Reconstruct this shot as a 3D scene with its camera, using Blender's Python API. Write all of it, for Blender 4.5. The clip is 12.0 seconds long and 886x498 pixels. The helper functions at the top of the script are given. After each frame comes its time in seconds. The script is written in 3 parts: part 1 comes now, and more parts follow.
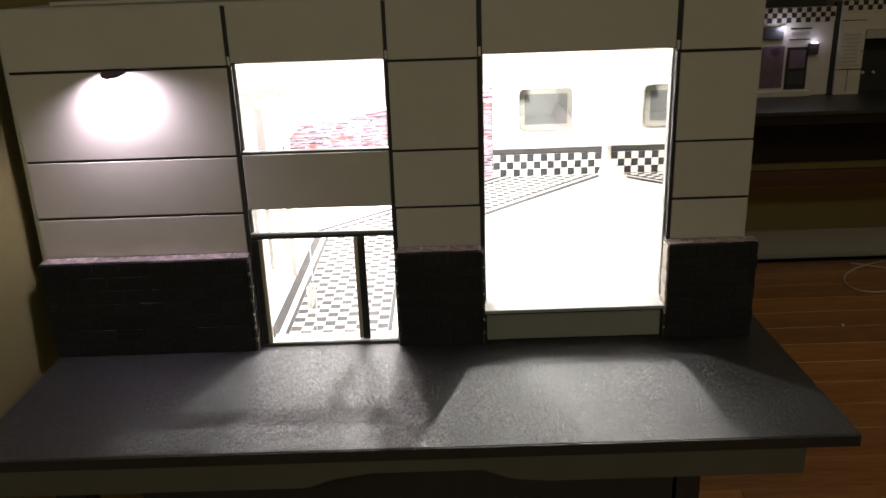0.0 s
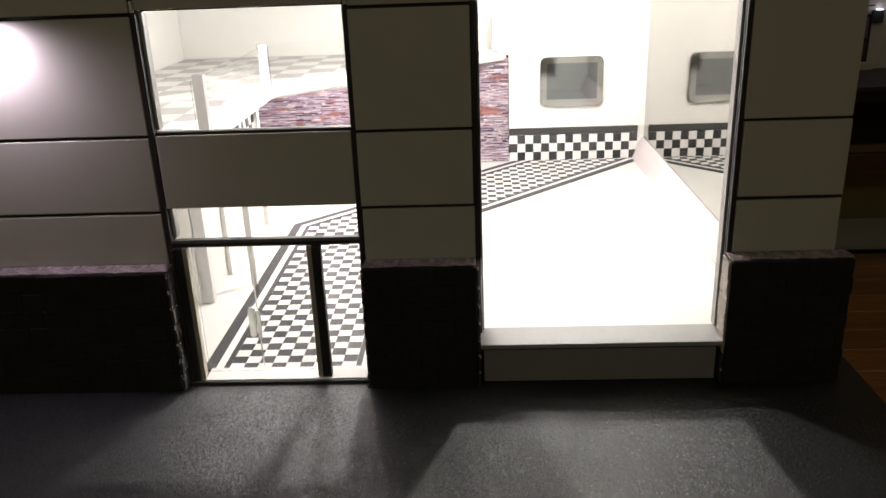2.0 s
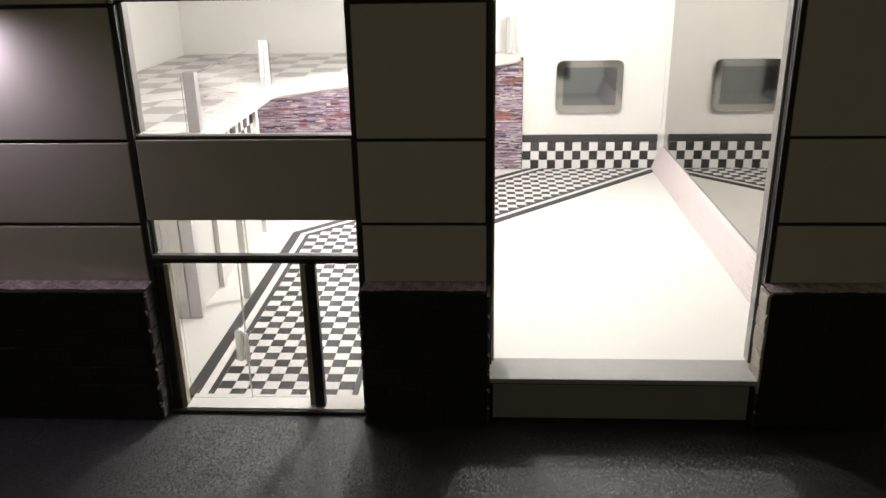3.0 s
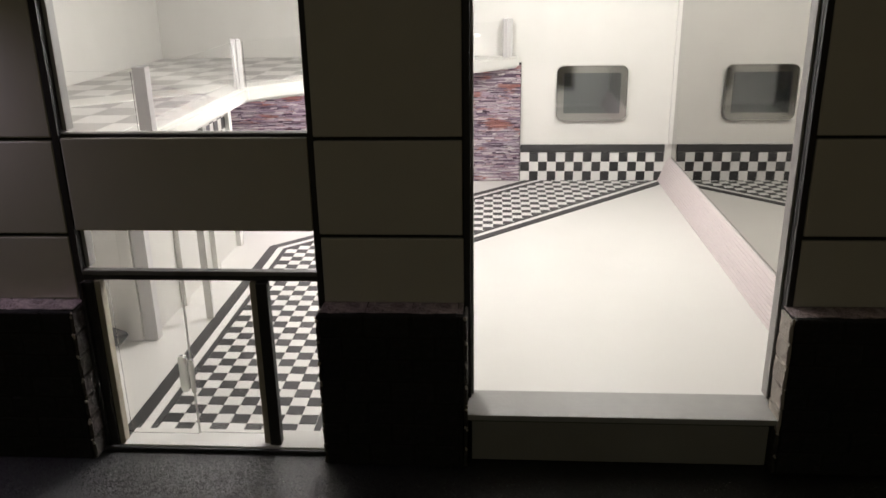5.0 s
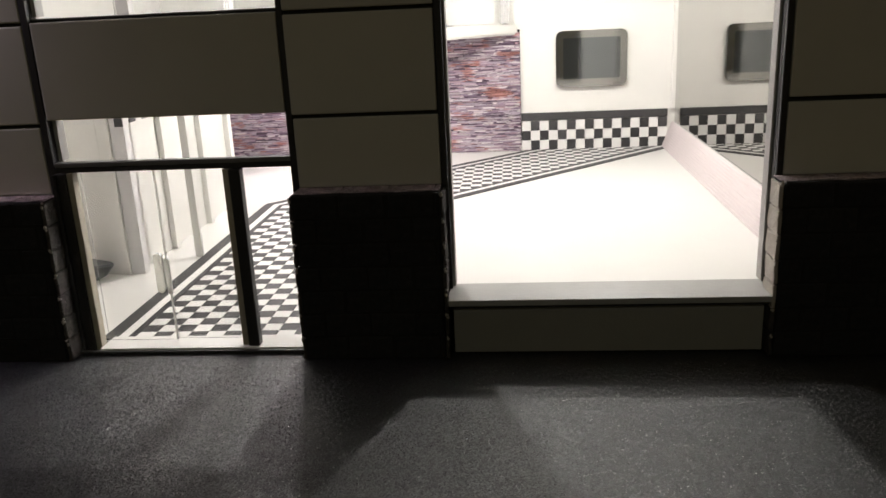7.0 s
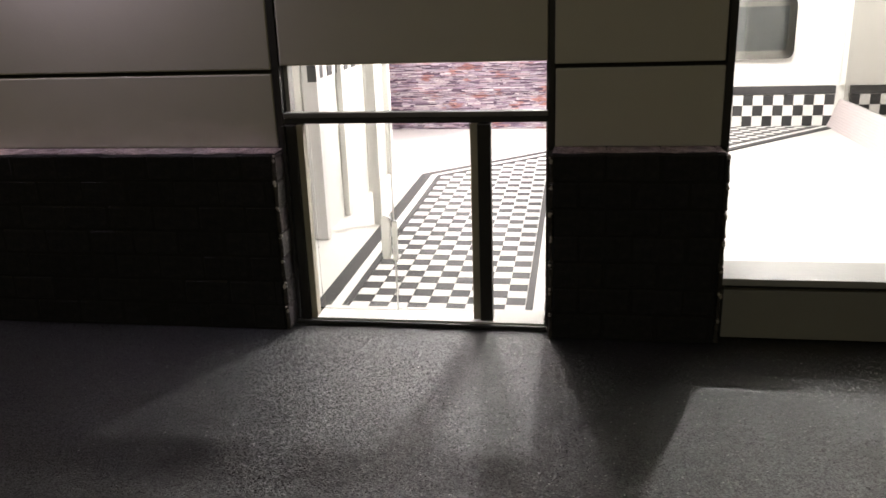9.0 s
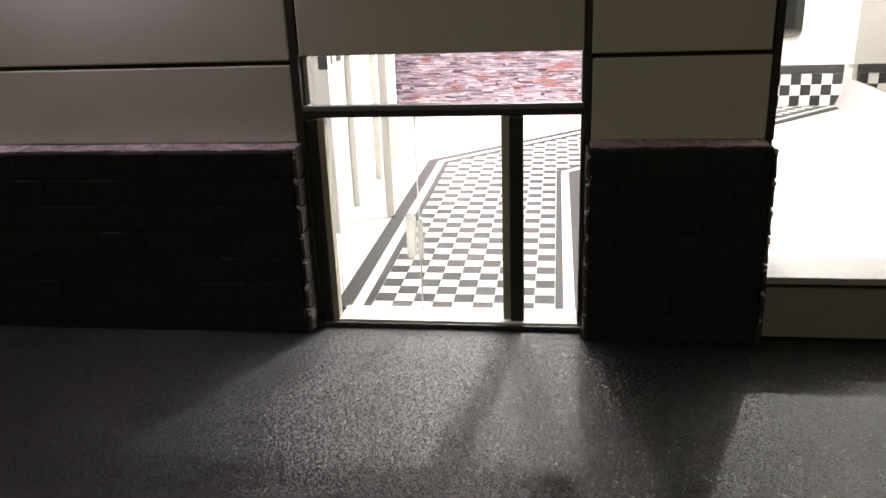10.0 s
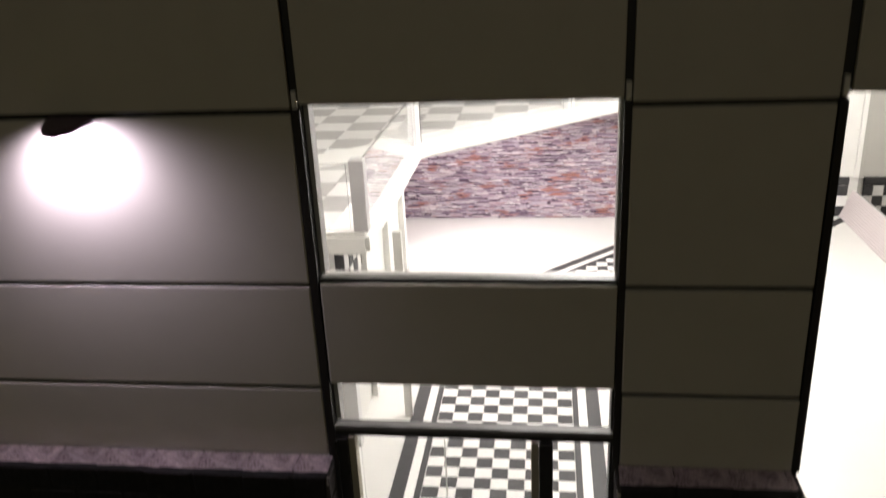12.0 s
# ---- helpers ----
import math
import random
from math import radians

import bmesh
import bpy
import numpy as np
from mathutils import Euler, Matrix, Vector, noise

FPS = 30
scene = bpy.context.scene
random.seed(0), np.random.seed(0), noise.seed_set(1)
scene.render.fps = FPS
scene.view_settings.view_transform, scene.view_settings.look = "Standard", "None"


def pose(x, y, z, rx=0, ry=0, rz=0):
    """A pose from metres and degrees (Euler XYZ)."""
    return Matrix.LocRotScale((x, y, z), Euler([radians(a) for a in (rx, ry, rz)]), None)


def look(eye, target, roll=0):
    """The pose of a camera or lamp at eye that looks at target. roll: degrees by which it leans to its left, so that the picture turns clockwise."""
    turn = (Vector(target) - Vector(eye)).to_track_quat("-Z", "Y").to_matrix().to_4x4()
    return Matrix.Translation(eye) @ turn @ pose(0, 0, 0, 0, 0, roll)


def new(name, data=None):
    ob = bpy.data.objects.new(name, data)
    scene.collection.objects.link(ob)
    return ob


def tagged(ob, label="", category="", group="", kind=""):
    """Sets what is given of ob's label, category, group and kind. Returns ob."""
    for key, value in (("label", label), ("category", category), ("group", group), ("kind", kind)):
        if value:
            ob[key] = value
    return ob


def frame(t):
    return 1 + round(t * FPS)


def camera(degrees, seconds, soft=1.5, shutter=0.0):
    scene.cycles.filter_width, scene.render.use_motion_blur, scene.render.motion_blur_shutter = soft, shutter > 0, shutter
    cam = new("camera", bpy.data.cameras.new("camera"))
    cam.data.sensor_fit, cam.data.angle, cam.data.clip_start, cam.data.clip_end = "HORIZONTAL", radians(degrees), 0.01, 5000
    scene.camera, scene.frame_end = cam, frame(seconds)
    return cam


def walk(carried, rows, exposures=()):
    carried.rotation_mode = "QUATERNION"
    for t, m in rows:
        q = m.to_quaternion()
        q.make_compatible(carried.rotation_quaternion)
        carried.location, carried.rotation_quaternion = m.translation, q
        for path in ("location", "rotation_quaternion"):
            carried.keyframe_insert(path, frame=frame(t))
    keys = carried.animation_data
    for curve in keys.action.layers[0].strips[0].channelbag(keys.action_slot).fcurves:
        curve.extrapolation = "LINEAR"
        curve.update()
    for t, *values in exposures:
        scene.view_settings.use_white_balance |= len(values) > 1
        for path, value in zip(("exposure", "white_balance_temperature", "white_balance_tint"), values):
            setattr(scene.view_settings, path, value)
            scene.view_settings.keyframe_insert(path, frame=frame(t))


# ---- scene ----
cam = camera(57.2, 12.0, 1.5, 0.5)

PATH = [
    (0, (0.0, 0.01, 0.461), (-0.013, 1.9, -0.192), -2.0),
    (0.5, (0.004, 0.083, 0.445), (-0.032, 1.968, -0.223), -1.9),
    (1, (0.011, 0.161, 0.428), (-0.053, 2.037, -0.263), -2.1),
    (1.5, (0.031, 0.225, 0.409), (-0.051, 2.096, -0.293), -2.2),
    (2, (0.044, 0.266, 0.407), (-0.043, 2.136, -0.294), -2.2),
    (2.5, (0.042, 0.302, 0.411), (-0.051, 2.173, -0.289), -1.7),
    (3, (0.04, 0.341, 0.4), (-0.063, 2.211, -0.302), -1.0),
    (5, (0.063, 0.428, 0.367), (-0.061, 2.311, -0.296), -0.9),
    (5.5, (0.08, 0.426, 0.338), (-0.09, 2.303, -0.331), -1.3),
    (6, (0.088, 0.418, 0.301), (-0.084, 2.313, -0.316), -2.8),
    (6.5, (0.093, 0.415, 0.265), (-0.059, 2.326, -0.305), -3.0),
    (7, (0.094, 0.411, 0.251), (-0.084, 2.319, -0.321), -2.7),
    (7.5, (0.067, 0.426, 0.244), (-0.17, 2.323, -0.344), -2.5),
    (7.7, (0.043, 0.442, 0.237), (-0.216, 2.335, -0.355), -2.4),
    (9.3, (-0.062, 0.456, 0.227), (-0.376, 2.335, -0.383), -1.9),
    (9.5, (-0.068, 0.462, 0.228), (-0.379, 2.337, -0.394), -1.8),
    (10, (-0.085, 0.474, 0.235), (-0.359, 2.342, -0.424), -2.2),
    (10.5, (-0.092, 0.506, 0.268), (-0.341, 2.356, -0.45), -2.8),
    (11, (-0.102, 0.53, 0.324), (-0.34, 2.376, -0.406), -2.5),
    (11.5, (-0.11, 0.532, 0.372), (-0.354, 2.381, -0.349), -3.3),
    (12, (-0.109, 0.543, 0.45), (-0.366, 2.39, -0.274), -2.8),
]
EXPOSURES = [(0.0, 1.15), (0.8, 0.75), (1.5, 0.3), (2.5, -0.1), (3.0, -0.35), (5.0, -0.8), (5.5, -0.75), (6.5, -0.5), (7.5, -0.25), (9.5, 0.34), (10.5, 0.5), (11.2, 0.15), (12.0, -0.3)]
walk(cam, [(t, look(eye, target, roll)) for t, eye, target, roll in PATH], EXPOSURES)

# ---- world and lights ----
world = bpy.data.worlds.new("night")
scene.world = world
world.use_nodes = True
world.node_tree.nodes["Background"].inputs["Color"].default_value = (0.05, 0.045, 0.035, 1)
world.node_tree.nodes["Background"].inputs["Strength"].default_value = 0.02


def lamp(name, kind, place, energy, colour, size=0.01, aim=None):
    data = bpy.data.lights.new(name, kind)
    data.energy, data.color = energy, colour
    if kind == "AREA":
        data.size = size
    else:
        data.shadow_soft_size = size
    ob = new(name, data)
    ob.matrix_world = look(place, aim) if aim else pose(*place)
    return ob


INSIDE_A, INSIDE_B, FRONT_FILL = (0.225, 1.485, 0.412), (-0.065, 1.345, 0.412), (-0.360, 1.085, 0.412)
lamp("inside_light", "POINT", INSIDE_A, 6.3, (1.0, 0.965, 0.925), 0.004)
lamp("inside_light", "POINT", INSIDE_B, 6.2, (1.0, 0.965, 0.925), 0.008)
# added fill with no known source, brightens the partition front and gallery
lamp("inside_light", "POINT", FRONT_FILL, 0.45, (1.0, 0.90, 0.90), 0.008)
UNDER = (-0.215, 1.640, 0.190)
lamp("inside_light", "POINT", UNDER, 2.3, (1.0, 0.90, 0.93), 0.012)
LAMP_X, LAMP_Z = -0.387, 0.356
spot = lamp("wall_spot", "SPOT", (LAMP_X - 0.004, 0.9625, LAMP_Z - 0.0065), 0.80, (0.95, 0.80, 1.0), 0.0015, (LAMP_X + 0.004, 1.004, LAMP_Z - 0.060))
spot.data.spot_size, spot.data.spot_blend = radians(158), 0.8
lamp("room_light", "AREA", (-0.25, -1.75, 1.66), 6.9, (1.0, 0.98, 0.80), 0.34, (-0.25, -1.2, 0))
# unseen second room light, added to brighten the far wall and right-hand floor
lamp("room_light", "AREA", (2.4, 1.2, 1.66), 3.6, (1.0, 0.86, 0.58), 0.34, (2.3, 1.2, 0))
lamp("far_light", "POINT", (1.234, 3.02, 0.212), 0.05, (0.85, 0.8, 1.0), 0.004)
lamp("far_light", "POINT", (1.358, 3.02, 0.166), 0.010, (0.85, 0.8, 1.0), 0.004)


# ---- materials ----
def material(name, colour, rough=0.6, metal=0.0, second=None, grain=60.0, amount=0.35, bump=0.1, bump_scale=300.0,
             coat=0.0, island=False, spread=0.25, stretch=(1, 1, 1), spec=0.5):
    """A principled surface with stains at two scales, fine relief and, where wanted, a shade for each piece."""
    m = bpy.data.materials.new(name)
    m.use_nodes = True
    t = m.node_tree
    n, l = t.nodes, t.links
    b = n["Principled BSDF"]
    second = second or tuple(c * 0.7 for c in colour)
    tc = n.new("ShaderNodeTexCoord")
    mp = n.new("ShaderNodeMapping")
    mp.inputs["Scale"].default_value = stretch
    l.new(tc.outputs["Object"], mp.inputs["Vector"])
    big, fine = n.new("ShaderNodeTexNoise"), n.new("ShaderNodeTexNoise")
    big.inputs["Scale"].default_value, fine.inputs["Scale"].default_value = grain * 0.12, grain
    big.inputs["Detail"].default_value, fine.inputs["Detail"].default_value = 4, 6
    for x in (big, fine):
        l.new(mp.outputs["Vector"], x.inputs["Vector"])
    mean = n.new("ShaderNodeMath")
    mean.operation = "MULTIPLY_ADD"
    mean.inputs[1].default_value = 0.5
    half = n.new("ShaderNodeMath")
    half.operation = "MULTIPLY"
    half.inputs[1].default_value = 0.5
    l.new(fine.outputs["Fac"], half.inputs[0])
    l.new(big.outputs["Fac"], mean.inputs[0])
    l.new(half.outputs[0], mean.inputs[2])
    ramp = n.new("ShaderNodeMapRange")
    ramp.inputs["From Min"].default_value, ramp.inputs["From Max"].default_value = 0.38, 0.66
    ramp.inputs["To Max"].default_value = amount
    l.new(mean.outputs[0], ramp.inputs["Value"])
    mix = n.new("ShaderNodeMix")
    mix.data_type = "RGBA"
    mix.inputs[6].default_value, mix.inputs[7].default_value = (*colour, 1), (*second, 1)
    l.new(ramp.outputs["Result"], mix.inputs[0])
    out = mix.outputs[2]
    if island:
        if island == "object":
            src = n.new("ShaderNodeObjectInfo").outputs["Random"]
        else:
            src = n.new("ShaderNodeNewGeometry").outputs["Random Per Island"]
        hsv = n.new("ShaderNodeHueSaturation")
        mr = n.new("ShaderNodeMapRange")
        mr.inputs["To Min"].default_value, mr.inputs["To Max"].default_value = 1 - spread, 1 + spread
        l.new(src, mr.inputs["Value"])
        l.new(mr.outputs["Result"], hsv.inputs["Value"])
        l.new(out, hsv.inputs["Color"])
        out = hsv.outputs["Color"]
    l.new(out, b.inputs["Base Color"])
    b.inputs["Roughness"].default_value, b.inputs["Metallic"].default_value = rough, metal
    b.inputs["Coat Weight"].default_value, b.inputs["Coat Roughness"].default_value = coat, 0.03
    b.inputs["Specular IOR Level"].default_value = spec
    if bump:
        relief = n.new("ShaderNodeTexNoise")
        relief.inputs["Scale"].default_value, relief.inputs["Detail"].default_value = bump_scale, 5
        l.new(mp.outputs["Vector"], relief.inputs["Vector"])
        bp = n.new("ShaderNodeBump")
        bp.inputs["Strength"].default_value, bp.inputs["Distance"].default_value = bump, 0.002
        l.new(relief.outputs["Fac"], bp.inputs["Height"])
        l.new(bp.outputs["Normal"], b.inputs["Normal"])
    return m


CREAM = material("cream_paint", (0.54, 0.52, 0.46), 0.55, second=(0.46, 0.44, 0.385), grain=40, bump=0.05, bump_scale=500, island="object", spread=0.03)
# cream darkened to carry the shade below the window sill
SHADECREAM = material("sill_shaded_cream_paint", (0.27, 0.26, 0.235), 0.6, second=(0.21, 0.20, 0.18), grain=40, bump=0.12, bump_scale=500)
SOOT = material("black_paint", (0.018, 0.017, 0.017), 0.55, second=(0.035, 0.033, 0.03), grain=90, bump=0.2)
WHITE = material("white_paint", (0.68, 0.67, 0.64), 0.5, second=(0.62, 0.61, 0.575), grain=25, amount=0.5, bump=0.06)
GLOSSWHITE = material("white_lacquered_board", (0.68, 0.67, 0.645), 0.32, second=(0.63, 0.62, 0.595), grain=14, amount=0.5, bump=0.03)
PINK = material("pale_pink_card", (0.58, 0.52, 0.52), 0.7, second=(0.52, 0.46, 0.46), grain=60, bump=0.1)
GREYTRIM = material("grey_trim", (0.36, 0.35, 0.33), 0.5, second=(0.27, 0.26, 0.25), grain=120, amount=0.6, bump=0.2)
TRANSOM = material("dark_grey_paint", (0.17, 0.165, 0.16), 0.5, second=(0.10, 0.097, 0.093), grain=120, amount=0.6, bump=0.2)
SILL = material("sill_grey", (0.36, 0.355, 0.34), 0.5, second=(0.29, 0.285, 0.27), grain=80, amount=0.5, bump=0.12)
TAN = material("raw_wood_edge", (0.42, 0.385, 0.30), 0.6, second=(0.33, 0.295, 0.22), grain=150, amount=0.7, bump=0.2)
BRICK = material("painted_brick", (0.020, 0.020, 0.0215), 0.8, second=(0.036, 0.034, 0.034), grain=220, amount=0.8, bump=0.5, bump_scale=380, island="object", spread=0.1, spec=0.15)
CAPTOP = material("raw_plaster_top", (0.62, 0.51, 0.53), 0.9, second=(0.12, 0.09, 0.09), grain=750, amount=1.0, bump=0.9, bump_scale=700, island="object", spread=0.2, spec=0.2)
RAWEND = material("raw_plaster_end", (0.04, 0.037, 0.035), 0.85, second=(0.10, 0.09, 0.08), grain=260, amount=0.9, bump=0.8, bump_scale=420, spec=0.2)
# pale filler, also the colour of the plinth end lit through the window
BURR_AND_LIT_END = material("filler_burr_and_lit_end", (0.42, 0.38, 0.33), 0.8, grain=200, bump=0.4)
MORTAR = material("dark_mortar", (0.022, 0.021, 0.021), 0.9, grain=200, bump=0.5, spec=0.2)
BLACKTILE = material("black_tile", (0.028, 0.027, 0.028), 0.6, second=(0.05, 0.048, 0.05), grain=200, amount=0.5, bump=0.05, island="object", spread=0.3)
WHITETILE = material("white_tile", (0.72, 0.71, 0.69), 0.6, second=(0.66, 0.65, 0.63), grain=120, amount=0.5, bump=0.04, island="object", spread=0.02)
BLACKLINE = material("black_line", (0.03, 0.029, 0.03), 0.6, second=(0.05, 0.048, 0.05), grain=150, amount=0.5, bump=0.05)
LINO_GREY = material("grey_lino", (0.38, 0.37, 0.36), 0.35, second=(0.30, 0.29, 0.28), grain=70, amount=0.6, bump=0.04, island="object", spread=0.05)
LINO_PALE = material("pale_lino", (0.66, 0.65, 0.63), 0.35, second=(0.58, 0.57, 0.55), grain=70, amount=0.6, bump=0.04, island="object", spread=0.03)
POSTGREY = material("grey_plastic", (0.42, 0.41, 0.41), 0.35, second=(0.36, 0.35, 0.35), grain=50, bump=0.03)
LIGHTPOST = material("pale_grey_plastic", (0.60, 0.59, 0.585), 0.4, second=(0.52, 0.51, 0.505), grain=50, bump=0.03)
DARKGREY = material("dark_plastic", (0.045, 0.047, 0.05), 0.4, second=(0.08, 0.08, 0.085), grain=60, bump=0.08)
BEZEL = material("dark_chrome_bezel", (0.44, 0.44, 0.42), 0.07, metal=0.95, second=(0.40, 0.40, 0.385), grain=30, bump=0.0)
PANEL = material("dark_mirror_screen", (0.22, 0.235, 0.24), 0.05, metal=0.93, second=(0.24, 0.255, 0.26), grain=20, bump=0.0)
OLIVE = material("olive_wall_paint", (0.34, 0.30, 0.13), 0.8, second=(0.28, 0.245, 0.10), grain=12, bump=0.15, bump_scale=200)
CEILING = material("room_ceiling_paint", (0.7, 0.68, 0.62), 0.8, grain=6, bump=0.1)
SKIRTING = material("skirting_paint", (0.42, 0.41, 0.38), 0.5, second=(0.36, 0.35, 0.32), grain=10, bump=0.05)
OAK = material("oak_laminate", (0.44, 0.21, 0.085), 0.42, second=(0.24, 0.10, 0.036), grain=14, amount=0.9, bump=0.08, bump_scale=60, island="object", spread=0.2, stretch=(1, 9, 9))
DARKWOOD = material("dark_table_wood", (0.10, 0.05, 0.03), 0.4, second=(0.05, 0.025, 0.015), grain=20, amount=0.8, stretch=(1, 8, 8))
APRON = material("table_apron_paint", (0.10, 0.095, 0.075), 0.6, second=(0.07, 0.066, 0.05), grain=30, bump=0.1)
LENS = material("purple_plastic", (0.10, 0.06, 0.10), 0.35, grain=40)
GRIT = material("glassy_grit", (0.30, 0.30, 0.285), 0.28, second=(0.03, 0.03, 0.03), grain=30, amount=1.0, bump=0.0, island=True, spread=0.95, spec=1.0)
CABLE = material("white_cable", (0.6, 0.57, 0.52), 0.45, grain=80)


def ground_material():
    """Sanded black paint: coarse glossy grit on matt charcoal."""
    m = material("gritty_black_paint", (0.010, 0.010, 0.0105), 0.6, second=(0.026, 0.026, 0.0265), grain=1100, amount=0.9, bump=0.35, bump_scale=1500, spec=0.85)
    t = m.node_tree
    n, l = t.nodes, t.links
    b = n["Principled BSDF"]
    tc = n.new("ShaderNodeTexCoord")
    vor = n.new("ShaderNodeTexVoronoi")
    vor.inputs["Scale"].default_value = 620
    l.new(tc.outputs["Object"], vor.inputs["Vector"])
    rr = n.new("ShaderNodeMapRange")
    rr.inputs["From Min"].default_value, rr.inputs["From Max"].default_value = 0.1, 0.5
    rr.inputs["To Min"].default_value, rr.inputs["To Max"].default_value = 0.23, 0.40
    l.new(vor.outputs["Distance"], rr.inputs["Value"])
    l.new(rr.outputs["Result"], b.inputs["Roughness"])
    # every grain of sand is a small facet with a tilt of its own
    facets = n.new("ShaderNodeTexVoronoi")
    facets.inputs["Scale"].default_value = 1700
    l.new(tc.outputs["Object"], facets.inputs["Vector"])
    centred = n.new("ShaderNodeVectorMath")
    centred.operation = "SUBTRACT"
    centred.inputs[1].default_value = (0.5, 0.5, 0.5)
    l.new(facets.outputs["Color"], centred.inputs[0])
    tilt = n.new("ShaderNodeVectorMath")
    tilt.operation = "MULTIPLY"
    tilt.inputs[1].default_value = (0.75, 0.75, 0.1)
    l.new(centred.outputs["Vector"], tilt.inputs[0])
    bumped = next(x for x in n if x.type == "BUMP")
    total = n.new("ShaderNodeVectorMath")
    total.operation = "ADD"
    l.new(bumped.outputs["Normal"], total.inputs[0])
    l.new(tilt.outputs["Vector"], total.inputs[1])
    unit = n.new("ShaderNodeVectorMath")
    unit.operation = "NORMALIZE"
    l.new(total.outputs["Vector"], unit.inputs[0])
    l.new(unit.outputs["Vector"], b.inputs["Normal"])
    return m


ASPHALT = ground_material()


def stone_material():
    """Thin ledge stones: greys and mauves, some rust-red, a shade for each stone, reds gathered in patches."""
    m = material("ledge_stone", (0.3, 0.28, 0.3), 0.75, grain=200, bump=0.5, bump_scale=500, spec=0.2)
    t = m.node_tree
    n, l = t.nodes, t.links
    b = n["Principled BSDF"]
    geo = n.new("ShaderNodeNewGeometry")
    ramp = n.new("ShaderNodeValToRGB")
    cols = [(0.0, (0.09, 0.055, 0.085)), (0.22, (0.33, 0.25, 0.33)), (0.42, (0.62, 0.56, 0.62)), (0.6, (0.40, 0.28, 0.35)), (0.8, (0.84, 0.79, 0.80)), (1.0, (0.46, 0.30, 0.34))]
    e = ramp.color_ramp.elements
    while len(e) < len(cols):
        e.new(0.5)
    for el, (p, c) in zip(e, cols):
        el.position, el.color = p, (*c, 1)
    l.new(geo.outputs["Random Per Island"], ramp.inputs["Fac"])
    tc = n.new("ShaderNodeTexCoord")
    mp = n.new("ShaderNodeMapping")
    mp.inputs["Scale"].default_value = (24, 1, 62)
    l.new(tc.outputs["Object"], mp.inputs["Vector"])
    patch = n.new("ShaderNodeTexNoise")
    patch.inputs["Scale"].default_value, patch.inputs["Detail"].default_value = 1.0, 2
    l.new(mp.outputs["Vector"], patch.inputs["Vector"])
    lift = n.new("ShaderNodeMath")
    lift.operation = "MULTIPLY_ADD"
    lift.inputs[1].default_value = 0.16
    l.new(geo.outputs["Random Per Island"], lift.inputs[0])
    l.new(patch.outputs["Fac"], lift.inputs[2])
    gate = n.new("ShaderNodeMapRange")
    gate.inputs["From Min"].default_value, gate.inputs["From Max"].default_value = 0.66, 0.76
    gate.inputs["To Max"].default_value = 0.8
    l.new(lift.outputs[0], gate.inputs["Value"])
    mix = n.new("ShaderNodeMix")
    mix.data_type = "RGBA"
    mix.inputs[7].default_value = (0.43, 0.16, 0.12, 1)
    l.new(gate.outputs["Result"], mix.inputs[0])
    l.new(ramp.outputs["Color"], mix.inputs[6])
    grain = n.new("ShaderNodeTexNoise")
    grain.inputs["Scale"].default_value = 300
    mul = n.new("ShaderNodeMix")
    mul.data_type, mul.blend_type = "RGBA", "MULTIPLY"
    mul.inputs[0].default_value = 0.35
    l.new(tc.outputs["Object"], grain.inputs["Vector"])
    l.new(mix.outputs[2], mul.inputs[6])
    l.new(grain.outputs["Fac"], mul.inputs[7])
    l.new(mul.outputs[2], b.inputs["Base Color"])
    return m


STONE = stone_material()


def glass_material(name, tint=(1, 1, 1), rough=0.0):
    m = bpy.data.materials.new(name)
    m.use_nodes = True
    b = m.node_tree.nodes["Principled BSDF"]
    b.inputs["Base Color"].default_value = (*tint, 1)
    b.inputs["Transmission Weight"].default_value = 1.0
    b.inputs["Roughness"].default_value = rough
    b.inputs["IOR"].default_value = 1.45
    return m


GLASS = glass_material("clear_acrylic")
FROST = glass_material("milky_plastic", (0.9, 0.9, 0.84), 0.35)


def mirror_material():
    m = bpy.data.materials.new("acrylic_mirror")
    m.use_nodes = True
    b = m.node_tree.nodes["Principled BSDF"]
    b.inputs["Base Color"].default_value = (0.41, 0.40, 0.375, 1)
    b.inputs["Metallic"].default_value, b.inputs["Roughness"].default_value = 1.0, 0.02
    return m


MIRROR = mirror_material()


def glow_material(name, colour, strength):
    m = bpy.data.materials.new(name)
    m.use_nodes = True
    b = m.node_tree.nodes["Principled BSDF"]
    b.inputs["Emission Color"].default_value = (*colour, 1)
    b.inputs["Emission Strength"].default_value = strength
    return m


GLOW = glow_material("led_lens", (1.0, 0.9, 1.0), 6.0)
FARGLOW = glow_material("led_lens_cool", (0.85, 0.82, 1.0), 2.5)
ROOMGLOW = glow_material("lamp_diffuser", (1.0, 0.82, 0.55), 1.5)


# ---- mesh helpers ----
def mesh_of(name, bm, mat):
    me = bpy.data.meshes.new(name)
    bm.normal_update()
    bm.to_mesh(me)
    bm.free()
    me.materials.append(mat)
    return me


def box(x0, x1, y0, y1, z0, z1, bevel=0.0, segments=2):
    bm = bmesh.new()
    bmesh.ops.create_cube(bm, size=1.0)
    for v in bm.verts:
        v.co = Vector((x0 + (v.co.x + 0.5) * (x1 - x0), y0 + (v.co.y + 0.5) * (y1 - y0), z0 + (v.co.z + 0.5) * (z1 - z0)))
    if bevel:
        bmesh.ops.bevel(bm, geom=bm.edges[:], offset=bevel, segments=segments, affect="EDGES", profile=0.6)
    return bm


